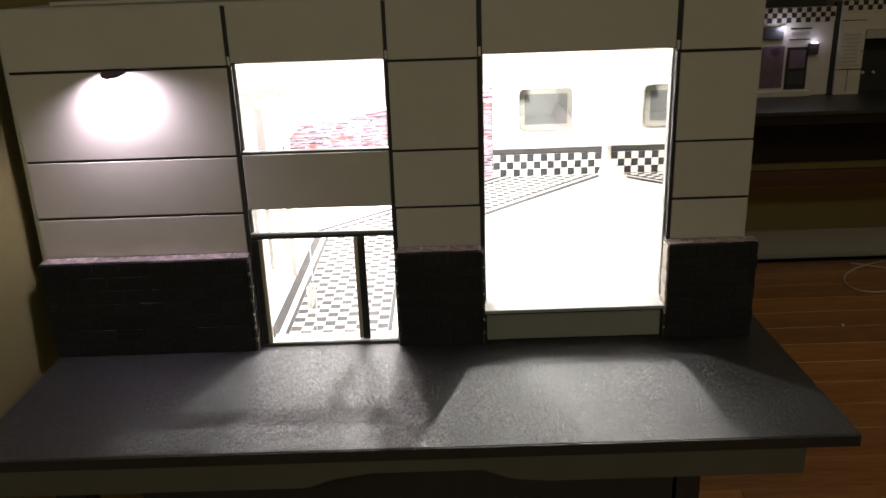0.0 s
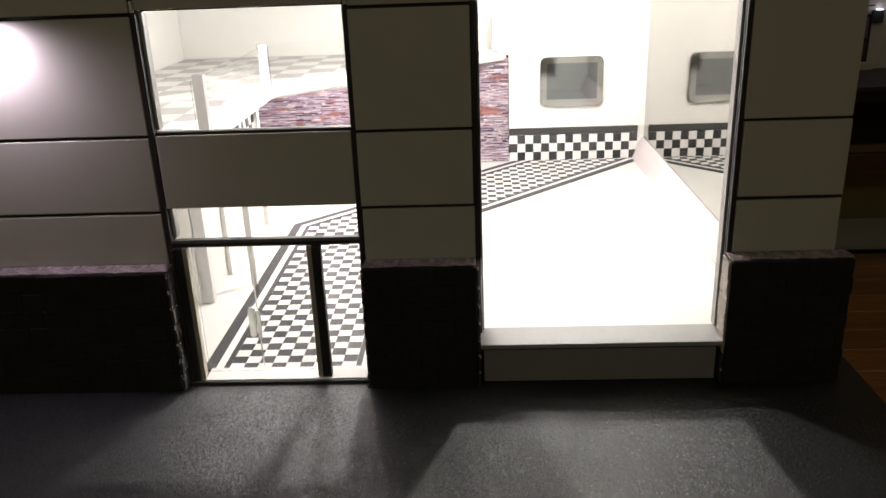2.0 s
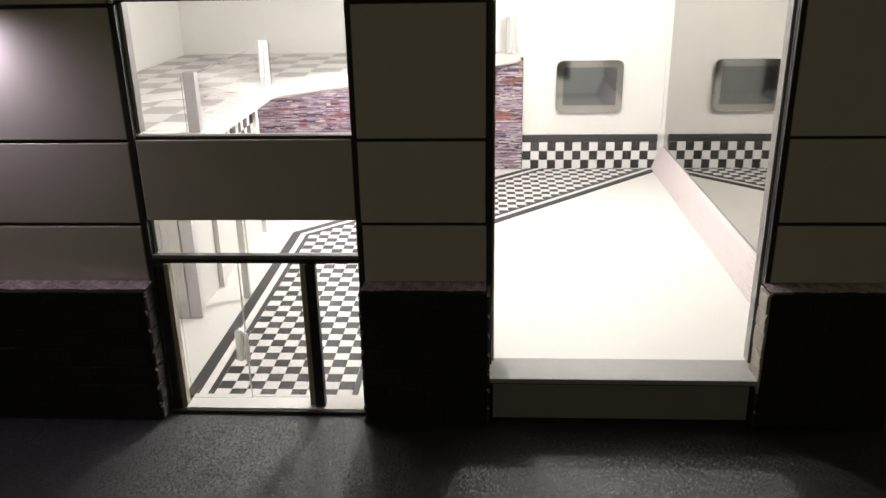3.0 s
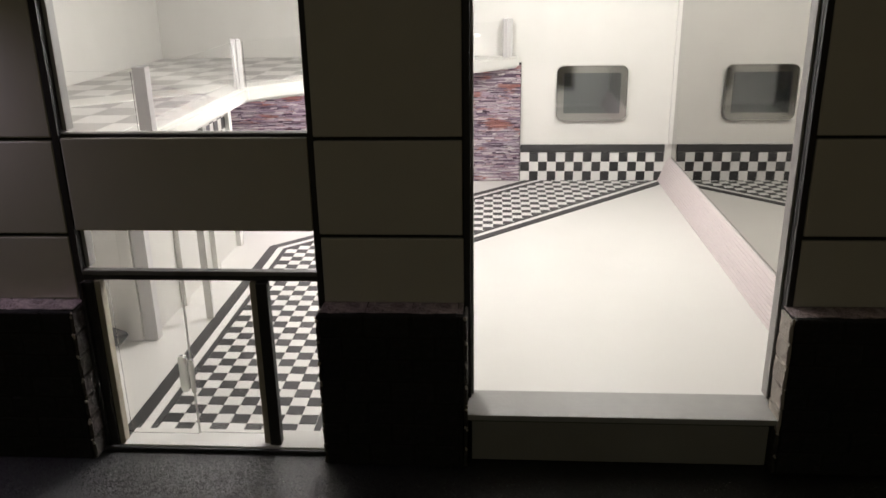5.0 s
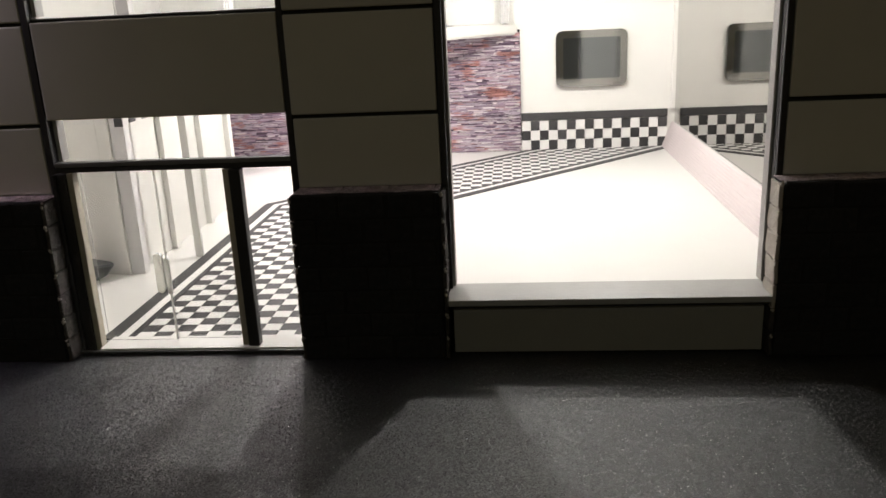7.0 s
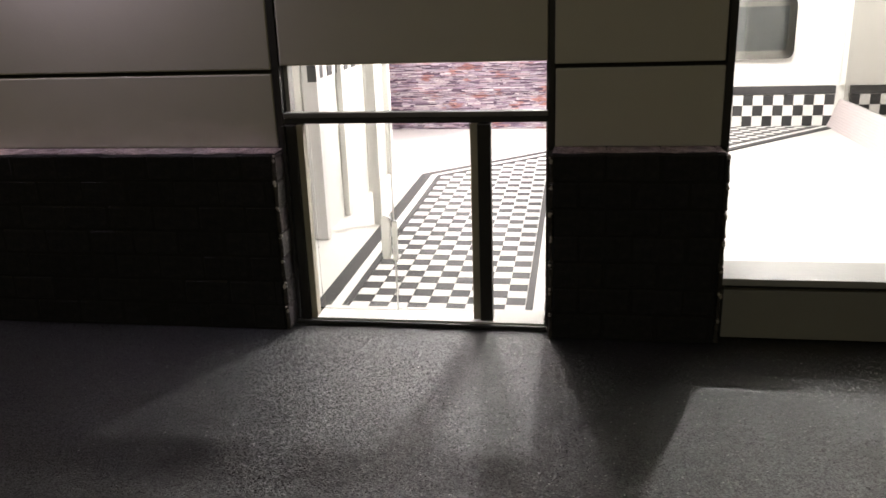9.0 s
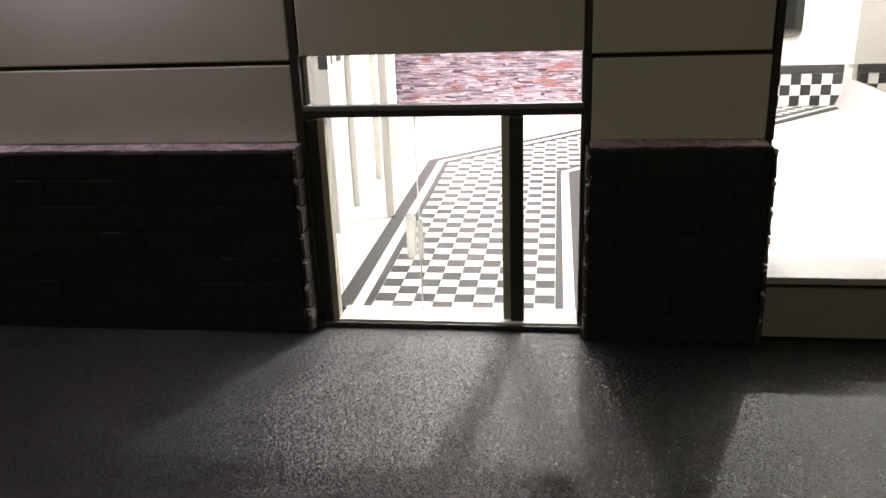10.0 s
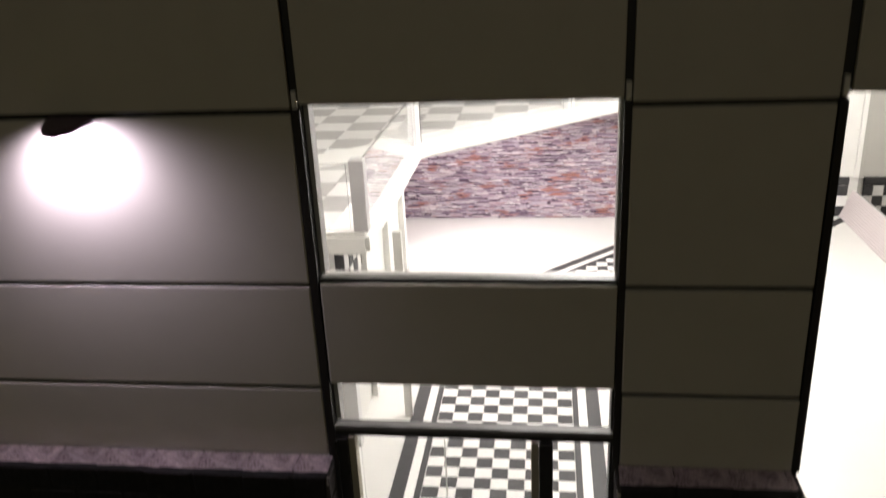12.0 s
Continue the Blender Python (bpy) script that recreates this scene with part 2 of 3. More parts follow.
def join(*bms):
    out = bmesh.new()
    for bm in bms:
        me = bpy.data.meshes.new("tmp")
        bm.to_mesh(me)
        bm.free()
        out.from_mesh(me)
        bpy.data.meshes.remove(me)
    return out


def prism(outline, z0, z1, bevel=0.0):
    """An upright solid on a plan outline."""
    bm = bmesh.new()
    f = bm.faces.new([bm.verts.new((x, y, z0)) for x, y in outline])
    top = bmesh.ops.extrude_face_region(bm, geom=[f])
    for v in top["geom"]:
        if isinstance(v, bmesh.types.BMVert):
            v.co.z = z1
    bmesh.ops.recalc_face_normals(bm, faces=bm.faces[:])
    if bevel:
        bmesh.ops.bevel(bm, geom=bm.edges[:], offset=bevel, segments=2, affect="EDGES")
    return bm


def plate(outline, y0, y1, bevel=0.0):
    """A solid on an outline in x and z, from y0 to y1."""
    bm = prism([(x, z) for x, z in outline], y0, y1, bevel)
    for v in bm.verts:
        v.co = Vector((v.co.x, v.co.z, v.co.y))
    bmesh.ops.reverse_faces(bm, faces=bm.faces[:])
    return bm


def rounded(x0, x1, z0, z1, r, steps=6):
    pts = []
    for cx, cz, a0 in ((x1 - r, z1 - r, 0), (x0 + r, z1 - r, 90), (x0 + r, z0 + r, 180), (x1 - r, z0 + r, 270)):
        for i in range(steps + 1):
            a = radians(a0 + 90 * i / steps)
            pts.append((cx + r * math.cos(a), cz + r * math.sin(a)))
    return pts


def tube(points, radius, sides=8):
    cu = bpy.data.curves.new("tmp", "CURVE")
    cu.dimensions, cu.bevel_depth, cu.bevel_resolution, cu.resolution_u = "3D", radius, max(1, sides // 4), 6
    sp = cu.splines.new("NURBS")
    sp.points.add(len(points) - 1)
    for p, co in zip(sp.points, points):
        p.co = (*co, 1)
    sp.use_endpoint_u, sp.order_u = True, 3
    ob = bpy.data.objects.new("tmp", cu)
    me = bpy.data.meshes.new_from_object(ob)
    bm = bmesh.new()
    bm.from_mesh(me)
    bpy.data.objects.remove(ob)
    bpy.data.curves.remove(cu)
    bpy.data.meshes.remove(me)
    return bm


def thing(name, label="", category="", group="", kind="", at=(0, 0, 0)):
    """An empty at the thing's base, for parts in world places."""
    ob = new(name)
    ob.empty_display_size = 0.02
    ob.location = at
    return tagged(ob, label, category, group, kind)


def part(name, bm, mat, parent, label=""):
    ob = new(name, mesh_of(name, bm, mat))
    ob.parent = parent
    off = Vector((0, 0, 0))
    p = parent
    while p:
        off += p.location
        p = p.parent
    ob.data.transform(Matrix.Translation(-off))
    return tagged(ob, label)


def solid(name, bm, mat, label="", category="", group="", kind=""):
    return tagged(new(name, mesh_of(name, bm, mat)), label, category, group, kind)


def piece(name, me, parent, x, y, z, turn=None):
    """One of many alike pieces: shares its mesh."""
    ob = new(name, me)
    ob.parent = parent
    ob.matrix_basis = Matrix.Translation((x, y, z)) @ (turn or Matrix.Identity(4))
    return ob


# ---- the room ----
FLOOR, WALL_X, WALL_Y, RIGHT_X, BACK_Y, TOP = -0.75, -0.535, 3.27, 3.4, -2.2, 1.72
solid("room_wall_left", box(WALL_X - 0.12, WALL_X, BACK_Y, WALL_Y, FLOOR, TOP), OLIVE, "olive-yellow painted room wall beside the model", "wall", kind="structure")
solid("room_wall_far", box(WALL_X - 0.12, RIGHT_X, WALL_Y, WALL_Y + 0.12, FLOOR, TOP), OLIVE, "olive-yellow painted far room wall", "wall", kind="structure")
solid("room_wall_right", box(RIGHT_X, RIGHT_X + 0.12, BACK_Y, WALL_Y + 0.12, FLOOR, TOP), OLIVE, "olive-yellow painted room wall", "wall", kind="structure")
solid("room_wall_back", box(WALL_X - 0.12, RIGHT_X + 0.12, BACK_Y - 0.12, BACK_Y, FLOOR, TOP), OLIVE, "olive-yellow painted room wall", "wall", kind="structure")
solid("room_ceiling", box(WALL_X - 0.12, RIGHT_X + 0.12, BACK_Y - 0.12, WALL_Y + 0.12, TOP, TOP + 0.1), CEILING, "plain off-white room ceiling", "ceiling", kind="structure")
solid("baseboard", join(box(WALL_X, RIGHT_X, WALL_Y - 0.018, WALL_Y - 0.002, FLOOR + 0.002, FLOOR + 0.125, 0.004),
                        box(WALL_X, RIGHT_X, WALL_Y - 0.034, WALL_Y - 0.020, FLOOR + 0.002, FLOOR + 0.018, 0.004)),
      SKIRTING, "pale grey skirting board along the room wall", "baseboard", kind="structure")
# housings out of view; the second belongs to the added far-side light
for lx, ly in ((-0.25, -1.75), (2.4, 1.2)):
    room_lamp = thing("ceiling_light", "unseen round warm ceiling light on the room ceiling", "light", group="room ceiling lights", at=(lx, ly, TOP))
    bm = bmesh.new()
    bmesh.ops.create_cone(bm, cap_ends=True, segments=32, radius1=0.17, radius2=0.19, depth=0.03, matrix=pose(lx, ly, TOP - 0.017))
    part("housing", bm, CEILING, room_lamp)

# ---- the table under the model ----
X0, X1, Y0 = -0.508, 0.413, 0.727
table = thing("display_table", "dark low table with a pale painted front apron", "table", at=(0, 1.3, FLOOR))
part("tabletop", box(-0.50, 0.385, 0.775, 1.92, -0.036, -0.014, 0.003), DARKWOOD, table)
arch = [(-0.49, -0.016), (0.372, -0.016), (0.372, -0.062), (0.10, -0.062), (0.06, -0.058), (0.03, -0.046), (-0.09, -0.046), (-0.13, -0.052), (-0.16, -0.062), (-0.49, -0.062)]
part("apron", plate(arch, 0.752, 0.770), APRON, table)
part("drawer_front", box(-0.36, 0.255, 0.80, 0.82, -0.20, -0.05, 0.003), SOOT, table)
for x in (-0.46, 0.245):
    for y in (0.80, 1.86):
        part("leg", box(x, x + 0.035, y, y + 0.035, FLOOR, -0.036, 0.003), SOOT, table)

# ---- the model's ground board ----
base = thing("base_board", "black gritty painted base board of the model", "board", at=(0, 1.3, -0.0135))
part("board", box(X0, X1, Y0, 1.86, -0.0135, 0.0, 0.0012), ASPHALT, base)
part("edge_strip", box(X0, X1, Y0 - 0.0022, Y0 - 0.0002, -0.0132, -0.0008, 0.0005), SOOT, base, "black painted front edge")
rnd = random.Random(5)
grain_v = [(1, 0, 0), (0.3, 0.95, 0), (-0.8, 0.6, 0), (-0.8, -0.6, 0), (0.3, -0.95, 0), (0.05, 0.05, 0.8)]
grain_f = [(0, 1, 5), (1, 2, 5), (2, 3, 5), (3, 4, 5), (4, 0, 5)]
vs, fs = [], []
for i in range(6500):
    x, y = rnd.uniform(X0 + 0.004, X1 - 0.004), rnd.uniform(Y0 + 0.003, 0.955)
    q, a = rnd.choice((0.0002, 0.00025, 0.0003, 0.00036, 0.00045)) * rnd.uniform(0.9, 1.4), rnd.uniform(0, 6.28)
    k = len(vs)
    for px, py, pz in grain_v:
        px, py = px * rnd.uniform(0.7, 1.2), py * rnd.uniform(0.7, 1.2)
        vs.append((x + q * (px * math.cos(a) - py * math.sin(a)), y + q * (px * math.sin(a) + py * math.cos(a)), q * pz * rnd.uniform(0.6, 1.3)))
    fs += [tuple(k + n for n in f) for f in grain_f]
grains = bpy.data.meshes.new("grit")
grains.from_pydata(vs, [], fs)
bm = bmesh.new()
bm.from_mesh(grains)
tagged(solid("grit", bm, GRIT, "glassy grit stuck in the black base board", "grit"), kind="stuff")

# ---- the model's shell ----
FRONT, BACK, INNER = 0.986, 1.83, 1.004
L, R = -0.513, 0.3765
ROOF = 0.432
WIN = (0.046, 0.276, 0.0400, 0.363)
UP = (-0.249, -0.068, 0.2545, 0.362)
DOOR = (-0.249, -0.068, 0.0, 0.1842)


def wall_with_openings(x0, x1, z0, z1, y0, y1, holes):
    """A slab in x and z, cut into blocks round its openings."""
    xs = sorted({x0, x1, *[h[0] for h in holes], *[h[1] for h in holes]})
    zs = sorted({z0, z1, *[h[2] for h in holes], *[h[3] for h in holes]})
    bm = bmesh.new()
    grid = {}

    def v(i, y, k):
        if (i, y, k) not in grid:
            grid[i, y, k] = bm.verts.new((xs[i], y, zs[k]))
        return grid[i, y, k]

    def full(i, k):
        if not (0 <= i < len(xs) - 1 and 0 <= k < len(zs) - 1):
            return False
        cx, cz = (xs[i] + xs[i + 1]) / 2, (zs[k] + zs[k + 1]) / 2
        return not any(h[0] < cx < h[1] and h[2] < cz < h[3] for h in holes)

    for i in range(len(xs) - 1):
        for k in range(len(zs) - 1):
            if not full(i, k):
                continue
            bm.faces.new((v(i, y0, k), v(i + 1, y0, k), v(i + 1, y0, k + 1), v(i, y0, k + 1)))
            bm.faces.new((v(i, y1, k), v(i, y1, k + 1), v(i + 1, y1, k + 1), v(i + 1, y1, k)))
            if not full(i - 1, k):
                bm.faces.new((v(i, y0, k), v(i, y0, k + 1), v(i, y1, k + 1), v(i, y1, k)))
            if not full(i + 1, k):
                bm.faces.new((v(i + 1, y0, k), v(i + 1, y1, k), v(i + 1, y1, k + 1), v(i + 1, y0, k + 1)))
            if not full(i, k - 1):
                bm.faces.new((v(i, y0, k), v(i, y1, k), v(i + 1, y1, k), v(i + 1, y0, k)))
            if not full(i, k + 1):
                bm.faces.new((v(i, y0, k + 1), v(i + 1, y0, k + 1), v(i + 1, y1, k + 1), v(i, y1, k + 1)))
    bmesh.ops.recalc_face_normals(bm, faces=bm.faces[:])
    return bm


HOLES = [WIN, UP, DOOR]
wall_front = thing("wall_front", "cream panelled shop front of the model with dark joints", "wall", kind="structure")
part("backing_board", wall_with_openings(L, R, 0.002, 0.428, 0.9905, 0.9975, HOLES), SOOT, wall_front, "black painted backing in the joints")
part("inner_lining", wall_with_openings(L, R, 0.002, 0.428, 0.9980, INNER, HOLES), WHITE, wall_front, "white inner lining")

ROWS_Z = [(0.1275, 0.1782), (0.1810, 0.2507), (0.2535, 0.3581), (0.3610, 0.4310)]
PANELS = [(x0, x1, z0, z1) for x0, x1 in ((-0.513, -0.2545), (-0.0640, 0.0410), (0.2810, 0.3755)) for z0, z1 in ROWS_Z]
PANELS += [(-0.2485, -0.0690, 0.1836, 0.2530), (-0.2495, -0.0685, 0.3630, 0.4310), (0.0475, 0.2745, 0.3640, 0.4310)]
rnd = random.Random(11)
for x0, x1, z0, z1 in PANELS:
    j = lambda: rnd.uniform(-0.0004, 0.0004)
    part("panel", box(x0 + j(), x1 + j(), FRONT, 0.9895, z0 + j(), z1 + j(), 0.0011), CREAM, wall_front)
for x, z, h in ((-0.2518, 0.366, 0.010), (-0.0662, 0.367, 0.010), (0.0442, 0.367, 0.011), (0.2778, 0.367, 0.011), (-0.2518, 0.190, 0.004), (-0.0662, 0.190, 0.005)):
    part("glue_blob", box(x - 0.0016, x + 0.0016, 0.9868, 0.9903, z - h / 2, z + h / 2, 0.0009), WHITE, wall_front, "white blob of glue in a joint")
# dark upright strips beside the openings
for x, w in ((-0.2516, 0.0026), (-0.0662, 0.0021), (0.0440, 0.0023), (0.2785, 0.0023)):
    part("upright_strip", box(x - w, x + w, 0.9862, 0.9902, 0.1270, 0.3600, 0.0004), SOOT, wall_front, "black upright strip")

wall_left = solid("wall_left", box(L - 0.006, L - 0.001, 0.9905, 1.85, 0.002, 0.428), CREAM, "cream side wall of the model", "wall", kind="structure")
solid("wall_left_lining", box(L + 0.0005, L + 0.004, INNER + 0.001, BACK - 0.001, 0.002, 0.420), WHITE, "white inner side wall of the model", "wall", kind="structure")
wall_back = solid("wall_back", box(L, R, BACK, 1.85, 0.002, 0.428), WHITE, "plain white back wall inside the model", "wall", kind="structure")
wall_right = solid("wall_right", box(R - 0.0063, R, 1.0045, 1.829, 0.002, 0.428), CREAM, "white side wall of the model", "wall", kind="structure")
solid("ceiling", box(L + 0.005, R - 0.007, INNER + 0.001, BACK - 0.001, 0.421, 0.427), WHITE, "white ceiling inside the model", "ceiling", kind="structure")
solid("roof", join(box(L - 0.003, R + 0.001, 0.992, 1.846, 0.4285, 0.4325, 0.0006), box(L + 0.03, R - 0.02, 1.06, 1.80, 0.4330, 0.4370, 0.0006)), CREAM, "flat cream roof board of the model", "roof", kind="structure")
# rims are out of sight; the third one goes with the added front fill
for place in (INSIDE_A, INSIDE_B, FRONT_FILL, UNDER):
    d = thing("downlight", "unseen small round white ceiling light inside the model", "light", group="ceiling lights inside the model", at=(place[0], place[1], place[2] + 0.009))
    bm = bmesh.new()
    bmesh.ops.create_cone(bm, cap_ends=True, segments=24, radius1=0.010, radius2=0.012, depth=0.003, matrix=pose(place[0], place[1], place[2] + 0.0072))
    part("rim", bm, WHITE, d)

# ---- window: sill, frame, apron panel ----
window = thing("window_1", "tall frameless shop window with a grey sill", "window", kind="structure")
part("window_sill", box(0.0432, 0.2782, 0.9645, 1.003, 0.0408, 0.0455, 0.0008), SILL, window, "pale grey window sill")
# the sill's shade on this panel is put into its colour
part("apron_panel", box(0.0472, 0.2708, 0.9732, 0.9895, 0.0010, 0.0380, 0.0008), SHADECREAM, window, "cream panel under the sill, sill shade in its colour")
part("lip", box(0.0470, 0.2745, 0.9680, 0.9895, 0.0382, 0.0406, 0.0003), SOOT, window, "black strip under the sill")
for x0, x1 in ((0.0462, 0.0482), (0.2738, 0.2758)):
    part("jamb", box(x0, x1, 0.9960, 1.008, 0.0460, 0.3625, 0.0003), GREYTRIM, window)

upper = thing("window_2", "wide fanlight window above the shop door", "window", kind="structure")
part("window_sill", box(-0.2488, -0.0682, 0.9905, 0.9975, 0.2534, 0.2554, 0.0005), TRANSOM, upper)
part("jamb", box(-0.2488, -0.2458, 0.9935, 1.004, 0.2570, 0.3615, 0.0005), SILL, upper)
part("jamb", box(-0.0700, -0.0682, 0.9935, 1.006, 0.2570, 0.3615, 0.0004), SILL, upper)

# ---- door ----
door = thing("door_1", "glazed black-framed shop door with a side light", "door", kind="structure")
part("transom", box(-0.2488, -0.0682, 0.9860, 0.9930, 0.1478, 0.1515, 0.0008), TRANSOM, door, "grey transom bar")
part("transom_shadow_strip", box(-0.2488, -0.0682, 0.9862, 1.000, 0.1440, 0.1476, 0.0005), SOOT, door, "black strip under the transom")
part("frame_post", box(-0.2486, -0.2398, 0.9820, 0.9920, 0.0010, 0.1438, 0.0008), SOOT, door, "black door post")
part("frame_edge", box(-0.2486, -0.2462, 0.9785, 0.9818, 0.0010, 0.1438, 0.0005), SOOT, door, "black bead on the door post")
part("wood_edge", box(-0.2396, -0.2350, 0.9840, 0.9920, 0.0010, 0.1438, 0.0005), TAN, door, "raw wood edge")
part("wood_edge", box(-0.1198, -0.1148, 0.9840, 0.9930, 0.0010, 0.1438, 0.0005), TAN, door, "raw wood edge")
part("frame_post", box(-0.1146, -0.1058, 0.9815, 0.9900, 0.0010, 0.1438, 0.0008), SOOT, door, "black middle post")
part("bottom_rail", box(-0.2486, -0.0682, 0.9755, 0.9785, 0.0004, 0.0032, 0.0005), SOOT, door, "black bottom rail")
part("threshold", box(-0.2343, -0.0700, 0.9787, 1.004, 0.0004, 0.0044, 0.0006), WHITE, door, "white threshold")
part("jamb", box(-0.2486, -0.2456, 0.9935, 1.004, 0.1518, 0.1840, 0.0005), SILL, door)
part("jamb", box(-0.0696, -0.0682, 0.9900, 1.006, 0.0050, 0.1840, 0.0004), SOOT, door)
for i, (x0, x1, y) in enumerate(((-0.2342, -0.1768, 0.9948), (-0.1775, -0.1195, 0.9972))):
    g = part("pane", box(x0, x1, y, y + 0.0012, 0.0050, 0.1430, 0.0002), GLASS, door, "clear acrylic pane")
    g.visible_shadow = False
bm = join(plate(rounded(-0.1855, -0.1790, 0.046, 0.078, 0.003), 0.9895, 0.9945, 0.0008), plate(rounded(-0.1780, -0.1745, 0.044, 0.074, 0.0016), 0.9915, 0.9945, 0.0005))
part("handle", bm, FROST, door, "milky plastic door handle")
part("pane_edge", box(-0.1775, -0.1770, 0.9944, 0.9970, 0.0050, 0.1430), FROST, door, "grey edge of the sliding pane")

# ---- wall lamp ----
wl = thing("wall_lamp", "dark half-round wall lamp shining down the shop front", "lamp", at=(LAMP_X, FRONT, LAMP_Z))
bm = bmesh.new()
arc = [(LAMP_X + 0.0145 * math.cos(a), FRONT - 0.0235 * math.sin(a)) for a in [math.pi * i / 14 for i in range(15)]]
bm = prism(arc, LAMP_Z + 0.0005, LAMP_Z + 0.0040, 0.0010)
for v in bm.verts:
    v.co.z += (v.co.y - FRONT) * 0.20
part("hood", bm, LENS, wl, "dark purple plastic hood")
part("led", box(LAMP_X - 0.0062, LAMP_X - 0.0022, 0.9625, 0.9655, LAMP_Z - 0.0054, LAMP_Z - 0.0040, 0.0005), GLOW, wl, "small glowing LED")

# ---- interior floor and its runner ----
interior = thing("floor", "white lacquered floor with a black and white chequered runner", "floor", kind="structure")
part("floor_board", box(L + 0.005, R - 0.007, 1.0045, BACK - 0.001, 0.0006, 0.0030), GLOSSWHITE, interior)
TX, TS, NX, NEAR = -0.2170, 0.01467, 9, 1.000
LINE_T = 0.0004


def clip(poly, a, b, c):
    """Keep the side of a polygon where a x + b y <= c."""
    out = []
    for (p, q) in zip(poly, poly[1:] + poly[:1]):
        dp, dq = a * p[0] + b * p[1] - c, a * q[0] + b * q[1] - c
        if dp <= 0:
            out.append(p)
        if dp * dq < 0:
            s = dp / (dp - dq)
            out.append((p[0] + s * (q[0] - p[0]), p[1] + s * (q[1] - p[1])))
    return out


def flat(bm, poly, z0, z1):
    if len(poly) < 3:
        return
    area = sum(p[0] * q[1] - q[0] * p[1] for p, q in zip(poly, poly[1:] + poly[:1])) / 2
    if abs(area) < 2e-6:
        return
    if area < 0:
        poly = poly[::-1]
    low, high = [bm.verts.new((*p, z0)) for p in poly], [bm.verts.new((*p, z1)) for p in poly]
    bm.faces.new(high)
    for i in range(len(poly)):
        k = (i + 1) % len(poly)
        bm.faces.new((low[i], low[k], high[k], high[i]))


# the runner goes straight in from the door, then turns 45 degrees towards the far corner
UPC, LOC = 1.672, 1.492  # tiles lie where LOC <= y - x <= UPC beyond the bend
BEND_L, BEND_R = UPC + TX, LOC - 0.085
rows_n = int((BACK - NEAR) / TS) + 1
far_black, far_white = bmesh.new(), bmesh.new()
tile_black = mesh_of("tile", box(0.0003, TS - 0.0003, 0.0003, TS - 0.0003, 0.0030, 0.0038), BLACKTILE)
tile_white = mesh_of("tile", box(0.0003, TS - 0.0003, 0.0003, TS - 0.0003, 0.0030, 0.0038), WHITETILE)
cells = []
for r in range(rows_n):
    for c in range(0, 46):
        x, y = TX + c * TS, NEAR + r * TS
        poly = [(x + 0.0003, y + 0.0003), (x + TS - 0.0003, y + 0.0003), (x + TS - 0.0003, y + TS - 0.0003), (x + 0.0003, y + TS - 0.0003)]
        if c >= NX:
            poly = clip(poly, 1, -1, -LOC)
        poly = clip(poly, -1, 1, UPC)
        poly = clip(poly, 0, 1, BACK - 0.0005)
        poly = clip(poly, 1, 0, 0.350)
        whole = len(poly) == 4 and abs(poly[2][0] - poly[0][0] - TS + 0.0006) < 1e-5 and abs(poly[2][1] - poly[0][1] - TS + 0.0006) < 1e-5
        if len(poly) < 3:
            continue
        if whole and c < NX and y < 1.42:
            cells.append((x, y, (r + c) % 2))
        else:
            flat(far_black if (r + c) % 2 else far_white, poly, 0.0030, 0.0038)
tagged(part("far_tiles", far_black, BLACKTILE, interior), kind="stuff")
tagged(part("far_tiles", far_white, WHITETILE, interior), kind="stuff")


def band(off0, off1):
    """A strip that follows the runner's edge: off is the distance outside the tiles."""
    bml = bmesh.new()
    k = math.sqrt(2)
    # outer, left side
    a, b = TX - off0, TX - off1
    t0, t1 = UPC + off0 * k, UPC + off1 * k
    e0, e1 = BACK - 0.0005, BACK - 0.0005
    flat(bml, [(b, NEAR), (a, NEAR), (a, t0 + a), (b, t1 + b)], 0.0030, 0.0040)
    flat(bml, [(a, t0 + a), (e0 - t0, e0), (e1 - t1, e1), (b, t1 + b)], 0.0030, 0.0040)
    # inner, right side
    a, b = TX + NX * TS + off0, TX + NX * TS + off1
    t0, t1 = LOC - off0 * k, LOC - off1 * k
    flat(bml, [(a, NEAR), (b, NEAR), (b, t1 + b), (a, t0 + a)], 0.0030, 0.0040)
    flat(bml, [(b, t1 + b), (0.350, t1 + 0.350), (0.350, t0 + 0.350), (a, t0 + a)], 0.0030, 0.0040)
    return bml


part("border_line", band(0.0004, 0.0058), BLACKLINE, interior, "thin black border line")
part("border_line", band(0.0142, 0.0268), BLACKLINE, interior, "broad black border line")
part("border_strip", band(0.0060, 0.0140), WHITETILE, interior, "white border strip")

# ---- chequered dado on the back wall ----
dado = thing("dado", "black and white chequered dado with a black cap", "dado", kind="structure")
part("backing", box(0.1090, 0.3560, 1.8280, 1.8298, 0.0032, 0.0670), WHITE, dado)
part("cap", box(0.1090, 0.3560, 1.8255, 1.8296, 0.0545, 0.0675, 0.0006), BLACKLINE, dado, "black cap strip")
DS, DH = 0.2470 / 16, 0.0168
dado_black = mesh_of("tile", box(0.0003, DS - 0.0003, 1.8268, 1.8279, 0.0003, DH - 0.0003), BLACKTILE)
dado_white = mesh_of("tile", box(0.0003, DS - 0.0003, 1.8268, 1.8279, 0.0003, DH - 0.0003), WHITETILE)
dado_cells = [(0.1090 + c * DS, 0.0036 + r * DH, (r + c) % 2) for r in range(3) for c in range(16)]

